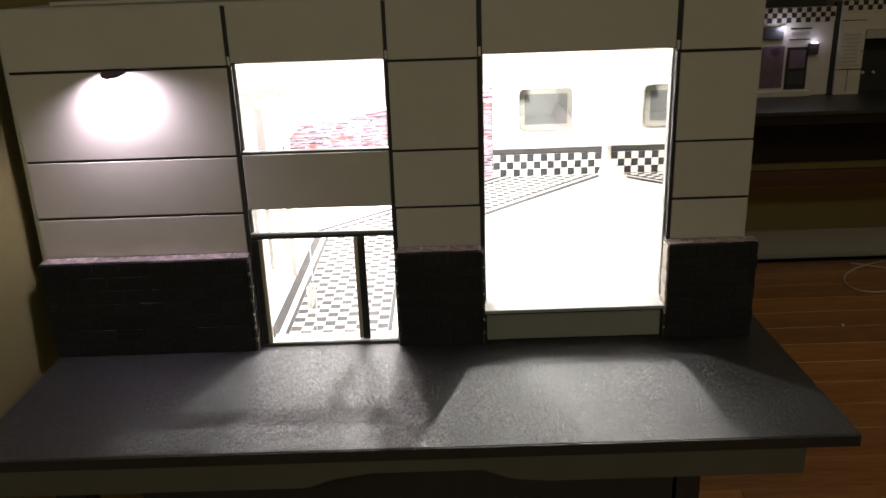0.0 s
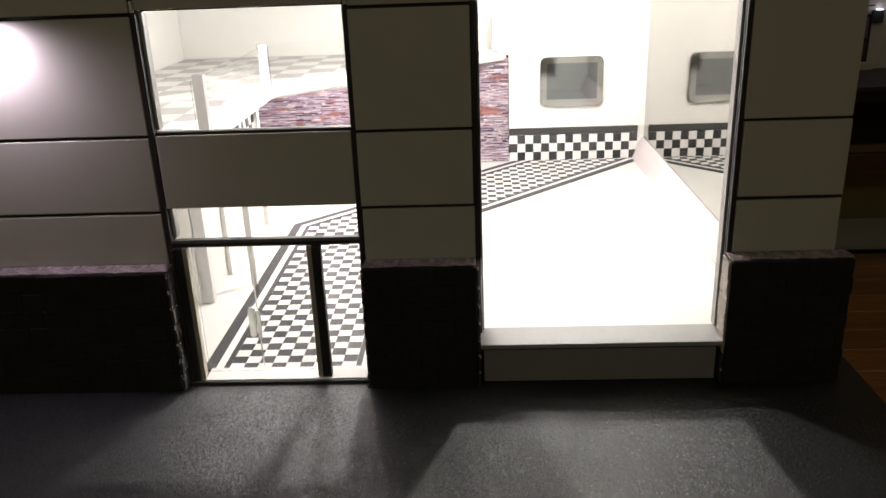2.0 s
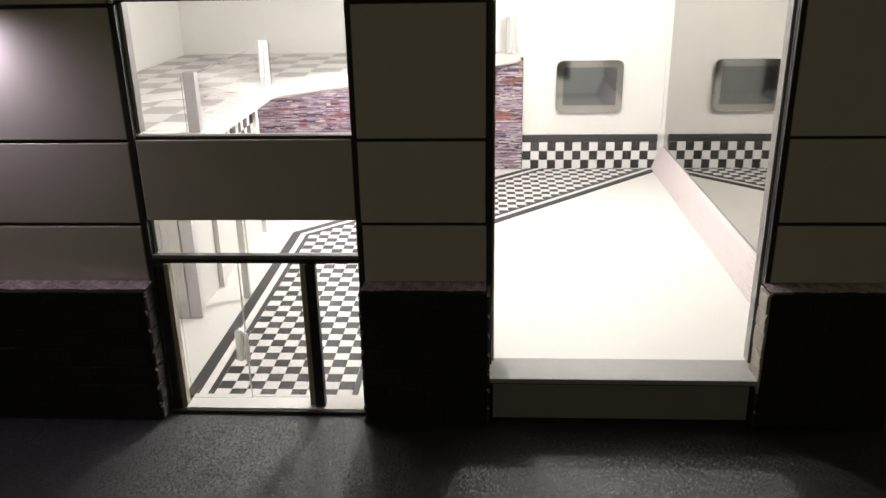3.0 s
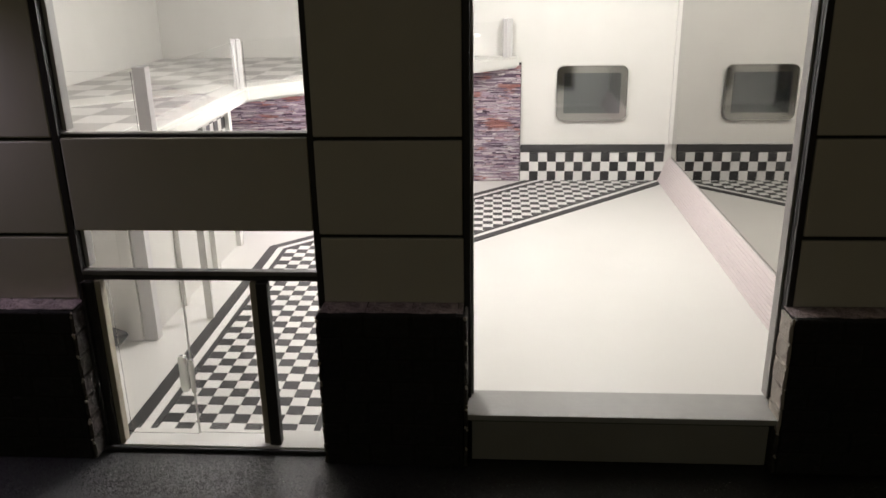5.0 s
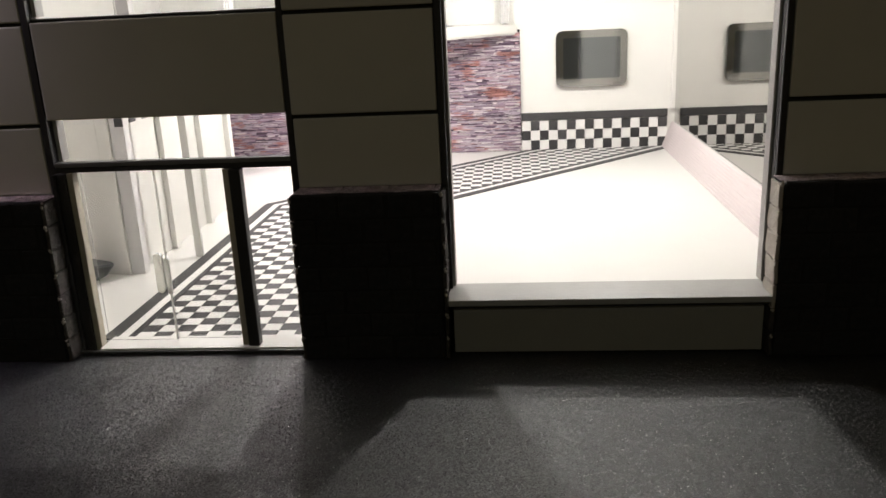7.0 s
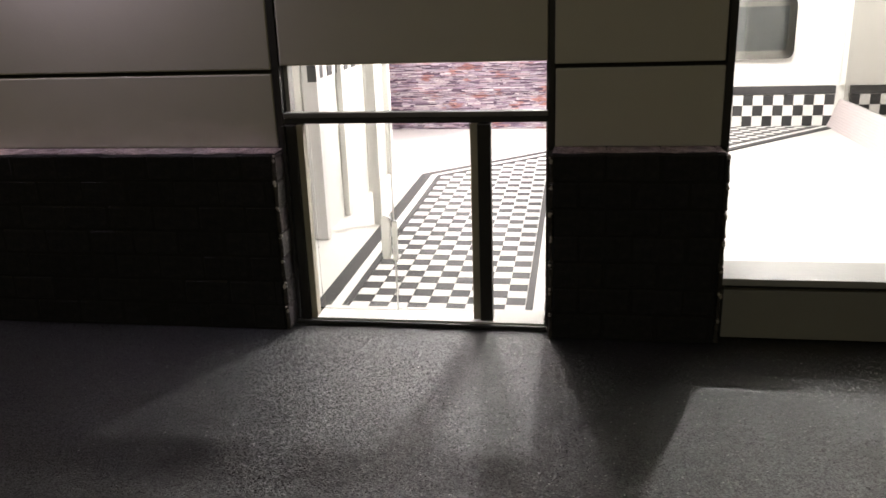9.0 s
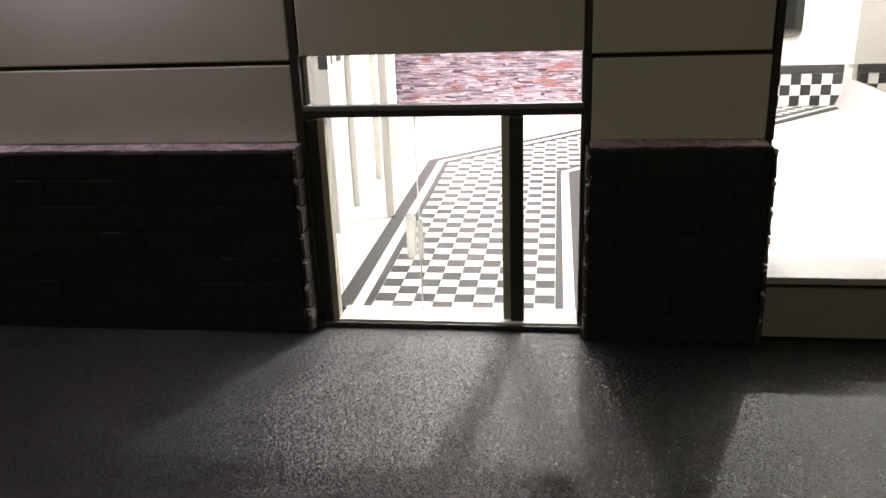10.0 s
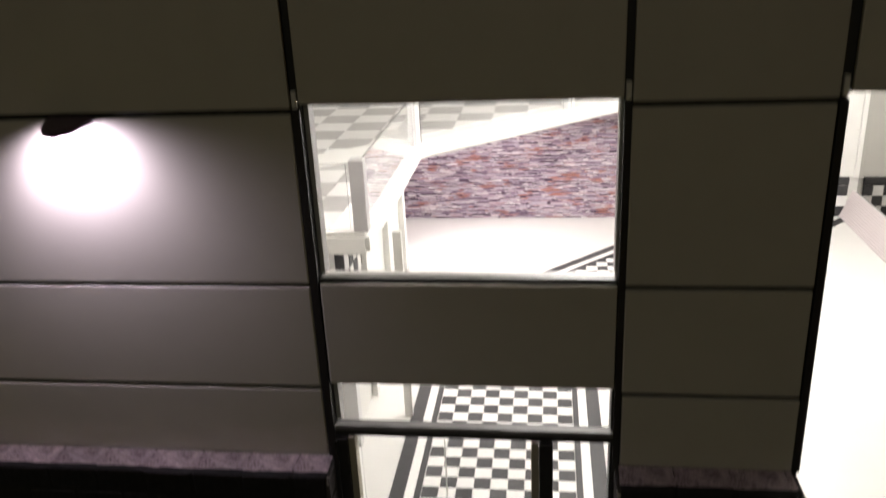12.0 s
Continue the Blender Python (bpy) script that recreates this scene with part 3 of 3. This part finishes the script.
# ---- ledge stone cladding on the back wall ----
cladding = thing("stone_cladding", "mauve and rust ledge stone cladding under the gallery", "cladding", kind="structure")
part("backing", box(-0.505, 0.1082, 1.8262, 1.8296, 0.0032, 0.2080), MORTAR, cladding)
bm = bmesh.new()
rnd = random.Random(3)
z = 0.0036
while z < 0.204:
    h = rnd.choice((0.0011, 0.0015, 0.0019, 0.0024))
    x = -0.504 + rnd.uniform(-0.015, 0)
    while x < 0.1080:
        w = rnd.choice((0.006, 0.010, 0.016, 0.024)) * rnd.uniform(0.7, 1.3)
        a, b = max(x, -0.505), min(x + w, 0.1082)
        if b - a > 0.002:
            d = rnd.uniform(0.0006, 0.0034)
            hh = min(h * rnd.uniform(0.75, 1.25), 0.2085 - z)
            vs = [bm.verts.new((px, py, pz)) for px, py, pz in ((a, 1.8262, z), (b - 0.0004, 1.8262, z), (b - 0.0004, 1.8262, z + hh), (a, 1.8262, z + hh),
                                                              (a + 0.0004, 1.8262 - d, z + 0.0003), (b - 0.0008, 1.8262 - d * rnd.uniform(0.6, 1), z + 0.0003),
                                                              (b - 0.0008, 1.8262 - d * rnd.uniform(0.6, 1), z + hh - 0.0004), (a + 0.0004, 1.8262 - d, z + hh - 0.0004))]
            for f in ((4, 5, 6, 7), (0, 1, 5, 4), (1, 2, 6, 5), (2, 3, 7, 6), (3, 0, 4, 7)):
                bm.faces.new([vs[i] for i in f])
        x += w
    z += h
tagged(part("stones", bm, STONE, cladding), kind="stuff")

# ---- gallery (upper floor) ----
EDGE, GF, GZ0, GZ1 = -0.258, 1.165, 0.1995, 0.2190
CX, CY = EDGE, 1.473
EY = BACK - 0.002
outer = [(L + 0.006, GF), (CX, GF), (CX, CY), (0.104, EY - 0.004), (0.104, EY), (L + 0.006, EY)]
gallery = thing("gallery", "white gallery floor with a rounded edge and pale chequered lino", "gallery", kind="structure")
part("slab", prism(outer, GZ0, GZ1, 0.0035), WHITE, gallery)
GT = 0.046
lino_bm = {0: bmesh.new(), 1: bmesh.new()}
gp = mesh_of("tile", box(0.0002, GT - 0.0002, 0.0002, GT - 0.0002, GZ1 + 0.0001, GZ1 + 0.0009), LINO_PALE)
gg = mesh_of("tile", box(0.0002, GT - 0.0002, 0.0002, GT - 0.0002, GZ1 + 0.0001, GZ1 + 0.0009), LINO_GREY)
lino_cells = []
for r in range(16):
    for c in range(14):
        x, y = L + 0.008 + c * GT, GF + 0.012 + r * GT
        poly = [(x + 0.0002, y + 0.0002), (x + GT - 0.0002, y + 0.0002), (x + GT - 0.0002, y + GT - 0.0002), (x + 0.0002, y + GT - 0.0002)]
        left = CX - 0.034
        if y < CY - 0.02:
            poly = clip(poly, 1, 0, left)
        else:
            poly = clip(poly, 1, -1, left - CY - 0.014)
        poly = clip(poly, 0, 1, EY - 0.003)
        if len(poly) < 3:
            continue
        whole = len(poly) == 4 and min(p[0] for p in poly) < x + 0.001 and max(p[0] for p in poly) > x + GT - 0.001 and max(p[1] for p in poly) > y + GT - 0.001 and min(p[1] for p in poly) < y + 0.001
        if whole:
            lino_cells.append((x, y, (r + c) % 2))
        else:
            flat(lino_bm[(r + c) % 2], poly, GZ1 + 0.0001, GZ1 + 0.0009)
tagged(part("cut_tiles", lino_bm[0], LINO_PALE, gallery), kind="stuff")
tagged(part("cut_tiles", lino_bm[1], LINO_GREY, gallery), kind="stuff")
bm = bmesh.new()
flat(bm, [(L + 0.008, 1.240), (-0.290, 1.424), (-0.290, 1.490), (L + 0.008, 1.310)], GZ1 + 0.0010, GZ1 + 0.0022)
part("white_strip", bm, WHITE, gallery, "white strip across the lino")


balustrade = thing("balustrade", "grey posts and clear panes standing on the gallery edge", "balustrade", at=(-0.264, 1.466, GZ1))


def balustrade_post(x, y, turn=0):
    b = join(box(-0.0062, -0.0006, -0.0055, 0.0055, GZ1, GZ1 + 0.062, 0.0006), box(0.0006, 0.0062, -0.0055, 0.0055, GZ1, GZ1 + 0.062, 0.0006), box(-0.0008, 0.0008, -0.004, 0.004, GZ1, GZ1 + 0.061)) if turn else box(-0.0062, 0.0062, -0.0055, 0.0055, GZ1, GZ1 + 0.062, 0.0007)
    bmesh.ops.transform(b, matrix=pose(x, y, 0, 0, 0, turn), verts=b.verts)
    part("post", b, POSTGREY if turn == 0 else LIGHTPOST, balustrade, "square grey plastic post" if turn == 0 else "square white plastic post")


def balustrade_pane(xa, ya, xb, yb):
    d = Vector((xb - xa, yb - ya, 0))
    bm = box(0.010, d.length - 0.010, -0.0006, 0.0006, GZ1 + 0.0005, GZ1 + 0.058)
    bmesh.ops.transform(bm, matrix=pose(xa, ya, 0, 0, 0, math.degrees(math.atan2(d.y, d.x))), verts=bm.verts)
    part("pane", bm, GLASS, balustrade, "clear acrylic pane").visible_shadow = False


balustrade_post(-0.2650, 1.176)
balustrade_post(-0.2650, 1.466, 22)
balustrade_post(-0.082, 1.660, 45)
balustrade_post(0.084, 1.808, 45)
balustrade_pane(-0.2650, 1.176, -0.2650, 1.466)
balustrade_pane(-0.2650, 1.466, -0.082, 1.660)
balustrade_pane(-0.082, 1.660, 0.084, 1.808)
balustrade_pane(-0.500, 1.176, -0.2650, 1.176)

# ---- partition under the gallery ----
PX = -0.291
partition = thing("wall_partition", "white partition wall under the gallery with pilasters", "wall", kind="structure")
part("front_board", box(L + 0.005, -0.3105, 1.1720, 1.1800, 0.0032, GZ0 - 0.001), WHITE, partition)
part("side_board", box(PX - 0.006, PX, 1.1840, 1.483, 0.0032, GZ0 - 0.001), WHITE, partition)
part("corner_strip", box(-0.3100, -0.2972, 1.1690, 1.1800, 0.0032, GZ0 - 0.001, 0.0006), WHITE, partition)
part("pilaster", box(-0.2968, -0.2825, 1.1720, 1.1835, 0.0032, GZ0 - 0.001, 0.0006), LIGHTPOST, partition, "grey pilaster")
for y in (1.370, 1.468):
    part("pilaster", box(PX + 0.0003, PX + 0.0070, y, y + 0.012, 0.0032, GZ0 - 0.001, 0.0006), WHITE, partition)
frieze_cells = [(1.185 + c * 0.0150, 0.1530 + r * 0.0150, (r + c) % 2) for r in range(3) for c in range(20)]
part("frieze_backing", box(PX + 0.0002, PX + 0.0010, 1.1845, 1.4830, 0.1528, 0.1984), WHITE, partition)
fr_black = mesh_of("tile", box(PX + 0.0011, PX + 0.0018, 0.0002, 0.0148, 0.0002, 0.0148), BLACKTILE)
for z in (0.1532, 0.1832):
    part("tile", box(-0.2905, -0.2822, 1.1706, 1.1718, z, z + 0.0148), BLACKTILE, partition)
solid("support_post", box(-0.2500, -0.2420, 1.225, 1.230, 0.0042, GZ0 - 0.0003, 0.0006), WHITE, "thin white post carrying the gallery edge", "post")

part("pilaster", box(PX + 0.0003, PX + 0.0065, 1.2610, 1.2720, 0.0032, GZ0 - 0.001, 0.0006), WHITE, partition, "grey pilaster")

# dark flat-topped piece with a pointed end, lying by the partition
bm = bmesh.new()
rings = []
for size, z in ((0.45, 0.0032), (0.80, 0.0110), (1.0, 0.0215), (0.97, 0.0235)):
    ring = []
    for i in range(28):
        a = 2 * math.pi * i / 28
        x, y = math.cos(a), math.sin(a)
        ring.append(bm.verts.new((-0.345 + size * 0.040 * (x if x < 0 else x * (1 + 0.12 * x)), 1.145 + size * 0.021 * y * (1 - 0.45 * max(0, x)), z)))
    rings.append(ring)
for low, high in zip(rings, rings[1:]):
    for i in range(28):
        bm.faces.new((low[i], low[(i + 1) % 28], high[(i + 1) % 28], high[i]))
bm.faces.new(rings[-1])
bm.faces.new(rings[0][::-1])
dk = thing("lounge_stool", "dark grey flat-topped moulded stool with a pointed end", "stool", at=(-0.345, 1.145, 0.0031))
part("base", bm, DARKGREY, dk)
bm = bmesh.new()
bmesh.ops.create_cone(bm, cap_ends=True, segments=20, radius1=0.006, radius2=0.009, depth=0.03, matrix=pose(-0.360, 1.147, 0.037))
part("stem", bm, DARKGREY, dk)

# ---- mirror wall, ribbed ledge, wall screen ----
ledge = thing("ribbed_ledge", "pale pink sloping ribbed ledge below the mirror", "ledge", kind="structure")
part("core", plate([(0.3478, 0.0031), (0.3658, 0.0031), (0.3658, 0.0455), (0.3642, 0.0455)], 1.0060, 1.8285), PINK, ledge)
for i in range(11):
    z = 0.0042 + i * 0.0037
    lean = 0.3478 + (z - 0.0031) * 0.387
    part("rib", plate([(lean - 0.0009, z), (lean + 0.0004, z), (lean + 0.0013, z + 0.0022), (lean + 0.0001, z + 0.0022)], 1.0065, 1.8280), PINK, ledge)
mirror = thing("mirror", "tall grey-tinted wall mirror beside the shop window", "mirror", at=(0.379, 1.41, 0.048))
part("glass", box(0.3668, 0.3700, 1.0080, 1.8200, 0.0440, 0.4190), MIRROR, mirror)
part("edge_strip", box(0.3605, 0.3698, 1.8203, 1.8265, 0.0685, 0.4190, 0.0008), WHITE, mirror, "white edge strip")
part("bottom_strip", box(0.3657, 0.3667, 1.0080, 1.8200, 0.0452, 0.0466, 0.0003), SILL, mirror, "pale edge strip")

screen = thing("wall_screen", "grey rounded glossy wall screen with a wide bezel", "screen", at=(0.2295, BACK, 0.105))
part("bezel", plate(rounded(0.1680, 0.2862, 0.1105, 0.2025, 0.0105), 1.8190, 1.8296, 0.0016), BEZEL, screen)
part("panel", plate(rounded(0.1800, 0.2742, 0.1235, 0.1905, 0.0012), 1.8180, 1.8189), PANEL, screen, "dark glossy panel")

# ---- the second model across the room ----
FY, FZ = 3.05, -0.030
far_table = thing("far_table", "dark table carrying a second model building", "table", at=(1.6, 3.0, FLOOR))
part("tabletop", box(0.75, 2.55, 2.74, 3.24, FZ - 0.050, FZ - 0.014, 0.004), SOOT, far_table)
part("rail", box(0.83, 2.46, 2.80, 2.825, -0.312, -0.255, 0.004), DARKWOOD, far_table)
for x in (0.78, 2.46):
    for y in (2.76, 3.18):
        part("leg", box(x, x + 0.05, y, y + 0.05, FLOOR, FZ - 0.050, 0.003), SOOT, far_table)
part("back_panel", box(0.80, 2.50, 3.235, 3.25, -0.33, FZ - 0.05), SOOT, far_table)
solid("base_board", box(0.78, 2.50, 2.71, 3.23, FZ - 0.0135, FZ, 0.0015), ASPHALT, "grey painted base board of the second model", "board")
FAR_CREAM = material("far_cream_paint", (0.60, 0.57, 0.52), 0.55, grain=40, bump=0.1)
PLUM = material("plum_print", (0.13, 0.09, 0.13), 0.4, second=(0.2, 0.14, 0.18), grain=70, amount=0.9)
far = thing("model_shop", "cream model shop with a chequered parapet and dark doors", "model building", at=(1.3, FY, FZ))
part("wall", box(1.02, 1.424, FY, 3.20, FZ + 0.0005, 0.232, 0.001), FAR_CREAM, far)
part("roof", box(1.02, 1.40, FY + 0.02, 3.20, 0.286, 0.315, 0.002), SOOT, far)
part("parapet", box(1.02, 1.424, FY - 0.003, 3.20, 0.2325, 0.2855, 0.001), FAR_CREAM, far)
far_chk = []
for r in range(3):
    for c in range(23):
        if (r + c) % 2:
            far_chk.append((1.0215 + c * 0.0174, 0.2330 + r * 0.0174))
d = part("door", box(1.172, 1.252, FY - 0.004, FY - 0.0005, 0.000, 0.152, 0.001), PLUM, far, "plum coloured door")
part("roundel", plate(rounded(1.206, 1.236, 0.118, 0.146, 0.0139), FY - 0.006, FY - 0.0042), LENS, d)
d = part("door", box(1.262, 1.340, FY - 0.004, FY - 0.0005, -0.006, 0.146, 0.001), SOOT, far, "black framed glass door")
part("pane", box(1.272, 1.330, FY - 0.0055, FY - 0.0042, 0.070, 0.135), PLUM, d)
part("pane", box(1.272, 1.330, FY - 0.0055, FY - 0.0042, 0.012, 0.058), DARKGREY, d)
part("step", box(1.15, 1.35, FY - 0.030, FY - 0.0005, FZ + 0.0005, -0.010, 0.001), FAR_CREAM, far)
part("sign_board", box(1.166, 1.240, FY - 0.012, FY - 0.0005, 0.176, 0.222, 0.002), DARKGREY, far, "dark sign board")
part("sign_bar", box(1.268, 1.345, FY - 0.004, FY - 0.0005, 0.209, 0.214), SOOT, far)
part("sign_bar", box(1.272, 1.338, FY - 0.004, FY - 0.0005, 0.188, 0.201, 0.002), POSTGREY, far)
part("sign_bar", box(1.264, 1.342, FY - 0.004, FY - 0.0005, 0.171, 0.175), SOOT, far)
part("notice_box", box(1.336, 1.372, FY - 0.012, FY - 0.0005, 0.118, 0.158, 0.001), SOOT, far, "black notice box")
part("lamp", box(1.229, 1.239, FY - 0.022, FY - 0.0125, 0.214, 0.222, 0.002), FARGLOW, far, "small glowing lamp")
part("lamp", box(1.348, 1.366, FY - 0.014, FY - 0.0005, 0.1585, 0.162, 0.001), FARGLOW, far, "small glowing lamp")
part("corner_post", box(1.4245, 1.442, FY - 0.004, FY + 0.02, FZ + 0.0005, 0.300, 0.001), SOOT, far, "black corner post")
garage = thing("model_garage", "cream model garage with a dark wide opening", "model building", at=(1.9, FY, FZ))
part("wall", wall_with_openings(1.4425, 2.40, FZ + 0.0005, 0.262, FY - 0.012, 3.20, [(1.536, 2.05, FZ - 0.01, 0.201)]), FAR_CREAM, garage)
part("parapet", box(1.4425, 2.40, FY - 0.014, 3.20, 0.2625, 0.330, 0.001), FAR_CREAM, garage)
part("inside", box(1.50, 2.20, 3.10, 3.19, FZ + 0.0005, 0.22), SOOT, garage)
part("shutter_box", box(1.540, 2.046, FY - 0.010, FY + 0.03, 0.168, 0.200, 0.002), POSTGREY, garage)
for z in (0.235, 0.125, 0.061):
    part("joint", box(1.4430, 1.535, FY - 0.0130, FY - 0.0121, z - 0.0015, z + 0.0015), SOOT, garage)
part("joint", box(1.486, 1.488, FY - 0.0130, FY - 0.0121, -0.02, 0.060), SOOT, garage)
sign = part("notice", box(1.446, 1.526, FY - 0.0150, FY - 0.0122, 0.076, 0.196, 0.001), FAR_CREAM, garage, "pale notice with unreadable lines")
for i in range(8):
    z = 0.184 - i * 0.0135
    part("line", box(1.456 + 0.004 * (i % 3), 1.516 - 0.005 * (i % 2), FY - 0.0158, FY - 0.0151, z - 0.002, z + 0.002), POSTGREY, sign)
for x in (1.572, 1.612):
    b2 = bmesh.new()
    bmesh.ops.create_uvsphere(b2, u_segments=12, v_segments=8, radius=0.006, matrix=pose(x, 3.094, 0.040))
    part("headlamp", b2, GLOSSWHITE, garage, "pale round headlamp in the dark")
for x0 in range(28):
    for r in range(3):
        if (r + x0) % 2:
            far_chk.append((1.4435 + x0 * 0.0174, 0.2700 + r * 0.0174))

# ---- loose things on the room floor ----
cz = FLOOR + 0.004
cab = tube([(2.10, 3.10, cz), (1.95, 3.20, cz), (1.80, 3.17, cz), (1.70, 3.13, cz), (1.60, 3.06, cz), (1.545, 2.98, cz), (1.53, 2.90, cz), (1.57, 2.845, cz), (1.66, 2.845, cz), (1.80, 2.92, cz), (1.86, 3.02, cz), (1.76, 3.10, cz), (1.66, 3.16, cz)], 0.003)
solid("cable", cab, CABLE, "thin pale cable coiled on the wooden floor", "cable")
bm = bmesh.new()
bmesh.ops.create_icosphere(bm, subdivisions=2, radius=0.006, matrix=pose(1.347, 2.56, FLOOR + 0.005))
solid("crumb", bm, WHITE, "tiny white crumb on the wooden floor", "crumb")

# ---- many small pieces ----
for x, y, k in cells:
    piece("tile", tile_white if not k else tile_black, interior, x, y, 0)
for x, z, k in dado_cells:
    piece("tile", dado_black if k else dado_white, dado, x, 0, z)
for x, y, k in lino_cells:
    piece("tile", gg if k else gp, gallery, x, y, 0)
for y, z, k in frieze_cells:
    if k and y < 1.466:
        piece("tile", fr_black, partition, 0, y, z)
far_me = mesh_of("tile", box(0, 0.0172, FY - 0.0040, FY - 0.0031, 0, 0.0172), SOOT)
far_me_b = mesh_of("tile", box(0, 0.0172, FY - 0.0150, FY - 0.0141, 0, 0.0172), SOOT)
for x, z in far_chk:
    o = far if x < 1.43 else garage
    ob = piece("tile", far_me if o is far else far_me_b, o, x, 0, z)
    ob.matrix_basis = Matrix.Translation((x - o.location.x, -o.location.y, z - o.location.z))

# brick plinths
BL, BH, BF = 0.0340, 0.0180, 0.9630


def brick_mesh(length, depth, height, seed, mat):
    r = random.Random(seed)
    bm = box(0.0006, length - 0.0006, 0, depth, 0.0005, height - 0.0005, 0.0010, 1)
    for v in bm.verts:
        v.co += Vector((r.uniform(-1, 1), r.uniform(-1, 1), r.uniform(-1, 1))) * 0.00045
    return mesh_of("brick", bm, mat)


def cap_mesh(length, seed):
    """Unpainted rough top of one cap brick."""
    r = random.Random(seed)
    bm = box(0.0004, length - 0.0004, 0.0055, 0.0250, 0, 0.0009, 0.0003, 1)
    bmesh.ops.subdivide_edges(bm, edges=[e for e in bm.edges if abs(e.verts[0].co.x - e.verts[1].co.x) > 0.01], cuts=3)
    for v in bm.verts:
        v.co += Vector((r.uniform(-1, 1), r.uniform(-1, 1), r.uniform(-0.3, 0.3))) * (0.0012 if v.co.y < 0.01 else 0.0003)
    return mesh_of("raw_top", bm, CAPTOP)


variants = {}


def plinth(x0, x1, label):
    top = thing("brick_plinth", label, "brick plinth", group="brick plinths under the shop front", kind="structure")
    part("core", box(x0 + 0.0012, x1 - 0.0012, BF + 0.0006, 0.9898, 0.0004, 0.1260), MORTAR, top)
    r = random.Random(int(x0 * 1000))
    for row in range(7):
        x = x0 - (BL / 2 if row % 2 else 0)
        while x < x1 - 0.004:
            a, b = max(x, x0), min(x + BL, x1)
            if b - a > 0.004:
                key = (round(b - a, 3), r.randrange(4), row == 6)
                if key not in variants:
                    variants[key] = brick_mesh(key[0], 0.0258, BH, key[1] + int(key[0] * 1000) * 7, BRICK)
                piece("brick", variants[key], top, a + r.uniform(-0.0007, 0.0007), BF + r.uniform(-0.0006, 0.0004), 0.0012 + row * BH)
                if row == 6:
                    cap = ("cap", round(b - a, 3), r.randrange(3))
                    if cap not in variants:
                        variants[cap] = cap_mesh(cap[1], cap[2] + 50)
                    piece("raw_top", variants[cap], top, a, BF, 0.0012 + 7 * BH - 0.0006)
            x += BL


def raw_end(x, side, label, mat, painted=0):
    """Rough end face of a plinth, one lumpy slip a course; the lowest courses can stay dark."""
    top = thing("plinth_end", label, "plinth end", group="raw ends of the brick plinths", kind="structure")
    r = random.Random(int(abs(x) * 1e4))
    for row in range(7):
        bm = box(0, 0.0022, BF + 0.0005, 0.9855, 0.0008 + row * BH, BH * (row + 1) - 0.0006, 0.0005, 1)
        bmesh.ops.subdivide_edges(bm, edges=bm.edges[:], cuts=2)
        for v in bm.verts:
            v.co.x += r.uniform(-0.0007, 0.0007)
            v.co.y += r.uniform(-0.0014, 0.0004) if v.co.y < 0.96 else r.uniform(-0.0005, 0.0005)
            v.co.z += r.uniform(-0.0006, 0.0006)
            v.co.x = x + side * v.co.x
        if side < 0:
            bmesh.ops.reverse_faces(bm, faces=bm.faces[:])
        part("slip", bm, RAWEND if row < painted else mat, top)
        bm = bmesh.new()
        for k in range(3):
            s = r.uniform(0.0005, 0.0011)
            bmesh.ops.create_icosphere(bm, subdivisions=1, radius=s, matrix=pose(x + side * r.uniform(0.0008, 0.0022), BF + r.uniform(-0.0008, 0.0006), BH * (row + 1) + r.uniform(-0.004, 0.0005)) @ Matrix.Diagonal((1.2, 0.8, r.uniform(0.6, 2.0), 1)))
        part("burr", bm, BURR_AND_LIT_END, top, "pale burr of filler")


plinth(-0.5125, -0.2515, "dark painted brick plinth under the cream panels")
plinth(-0.0645, 0.0420, "dark painted brick plinth between door and window")
plinth(0.2750, 0.3860, "dark painted brick plinth beside the shop window")
raw_end(-0.2516, 1, "rough pale end of the brick plinth beside the door", RAWEND)
raw_end(-0.0643, -1, "rough pale end of the brick plinth beside the door", RAWEND)
raw_end(0.0418, 1, "rough pale end of the brick plinth beside the window", RAWEND)
# lamp light through the window is put in as pale courses above sill level
raw_end(0.2748, -1, "rough pale end of the brick plinth beside the window", BURR_AND_LIT_END, 2)

# laminate boards of the room floor
room_floor = thing("room_floor", "reddish-brown wooden laminate room floor", "floor", kind="structure")
part("underlay", box(WALL_X - 0.12, RIGHT_X + 0.12, BACK_Y - 0.12, WALL_Y + 0.12, FLOOR - 0.1, FLOOR - 0.012), SOOT, room_floor)
PW, PL = 0.128, 1.20
plank = mesh_of("plank", box(0.0004, PL - 0.0004, 0.0004, PW - 0.0004, FLOOR - 0.012, FLOOR, 0.0008, 1), OAK)
for r in range(43):
    for c in range(-1, 4):
        x, y = WALL_X - 0.1 + c * PL + (r * 0.37 % 1.0) * PL, BACK_Y - 0.1 + r * PW
        if x < RIGHT_X + 0.1 and x + PL > WALL_X:
            piece("plank", plank, room_floor, x, y, 0)
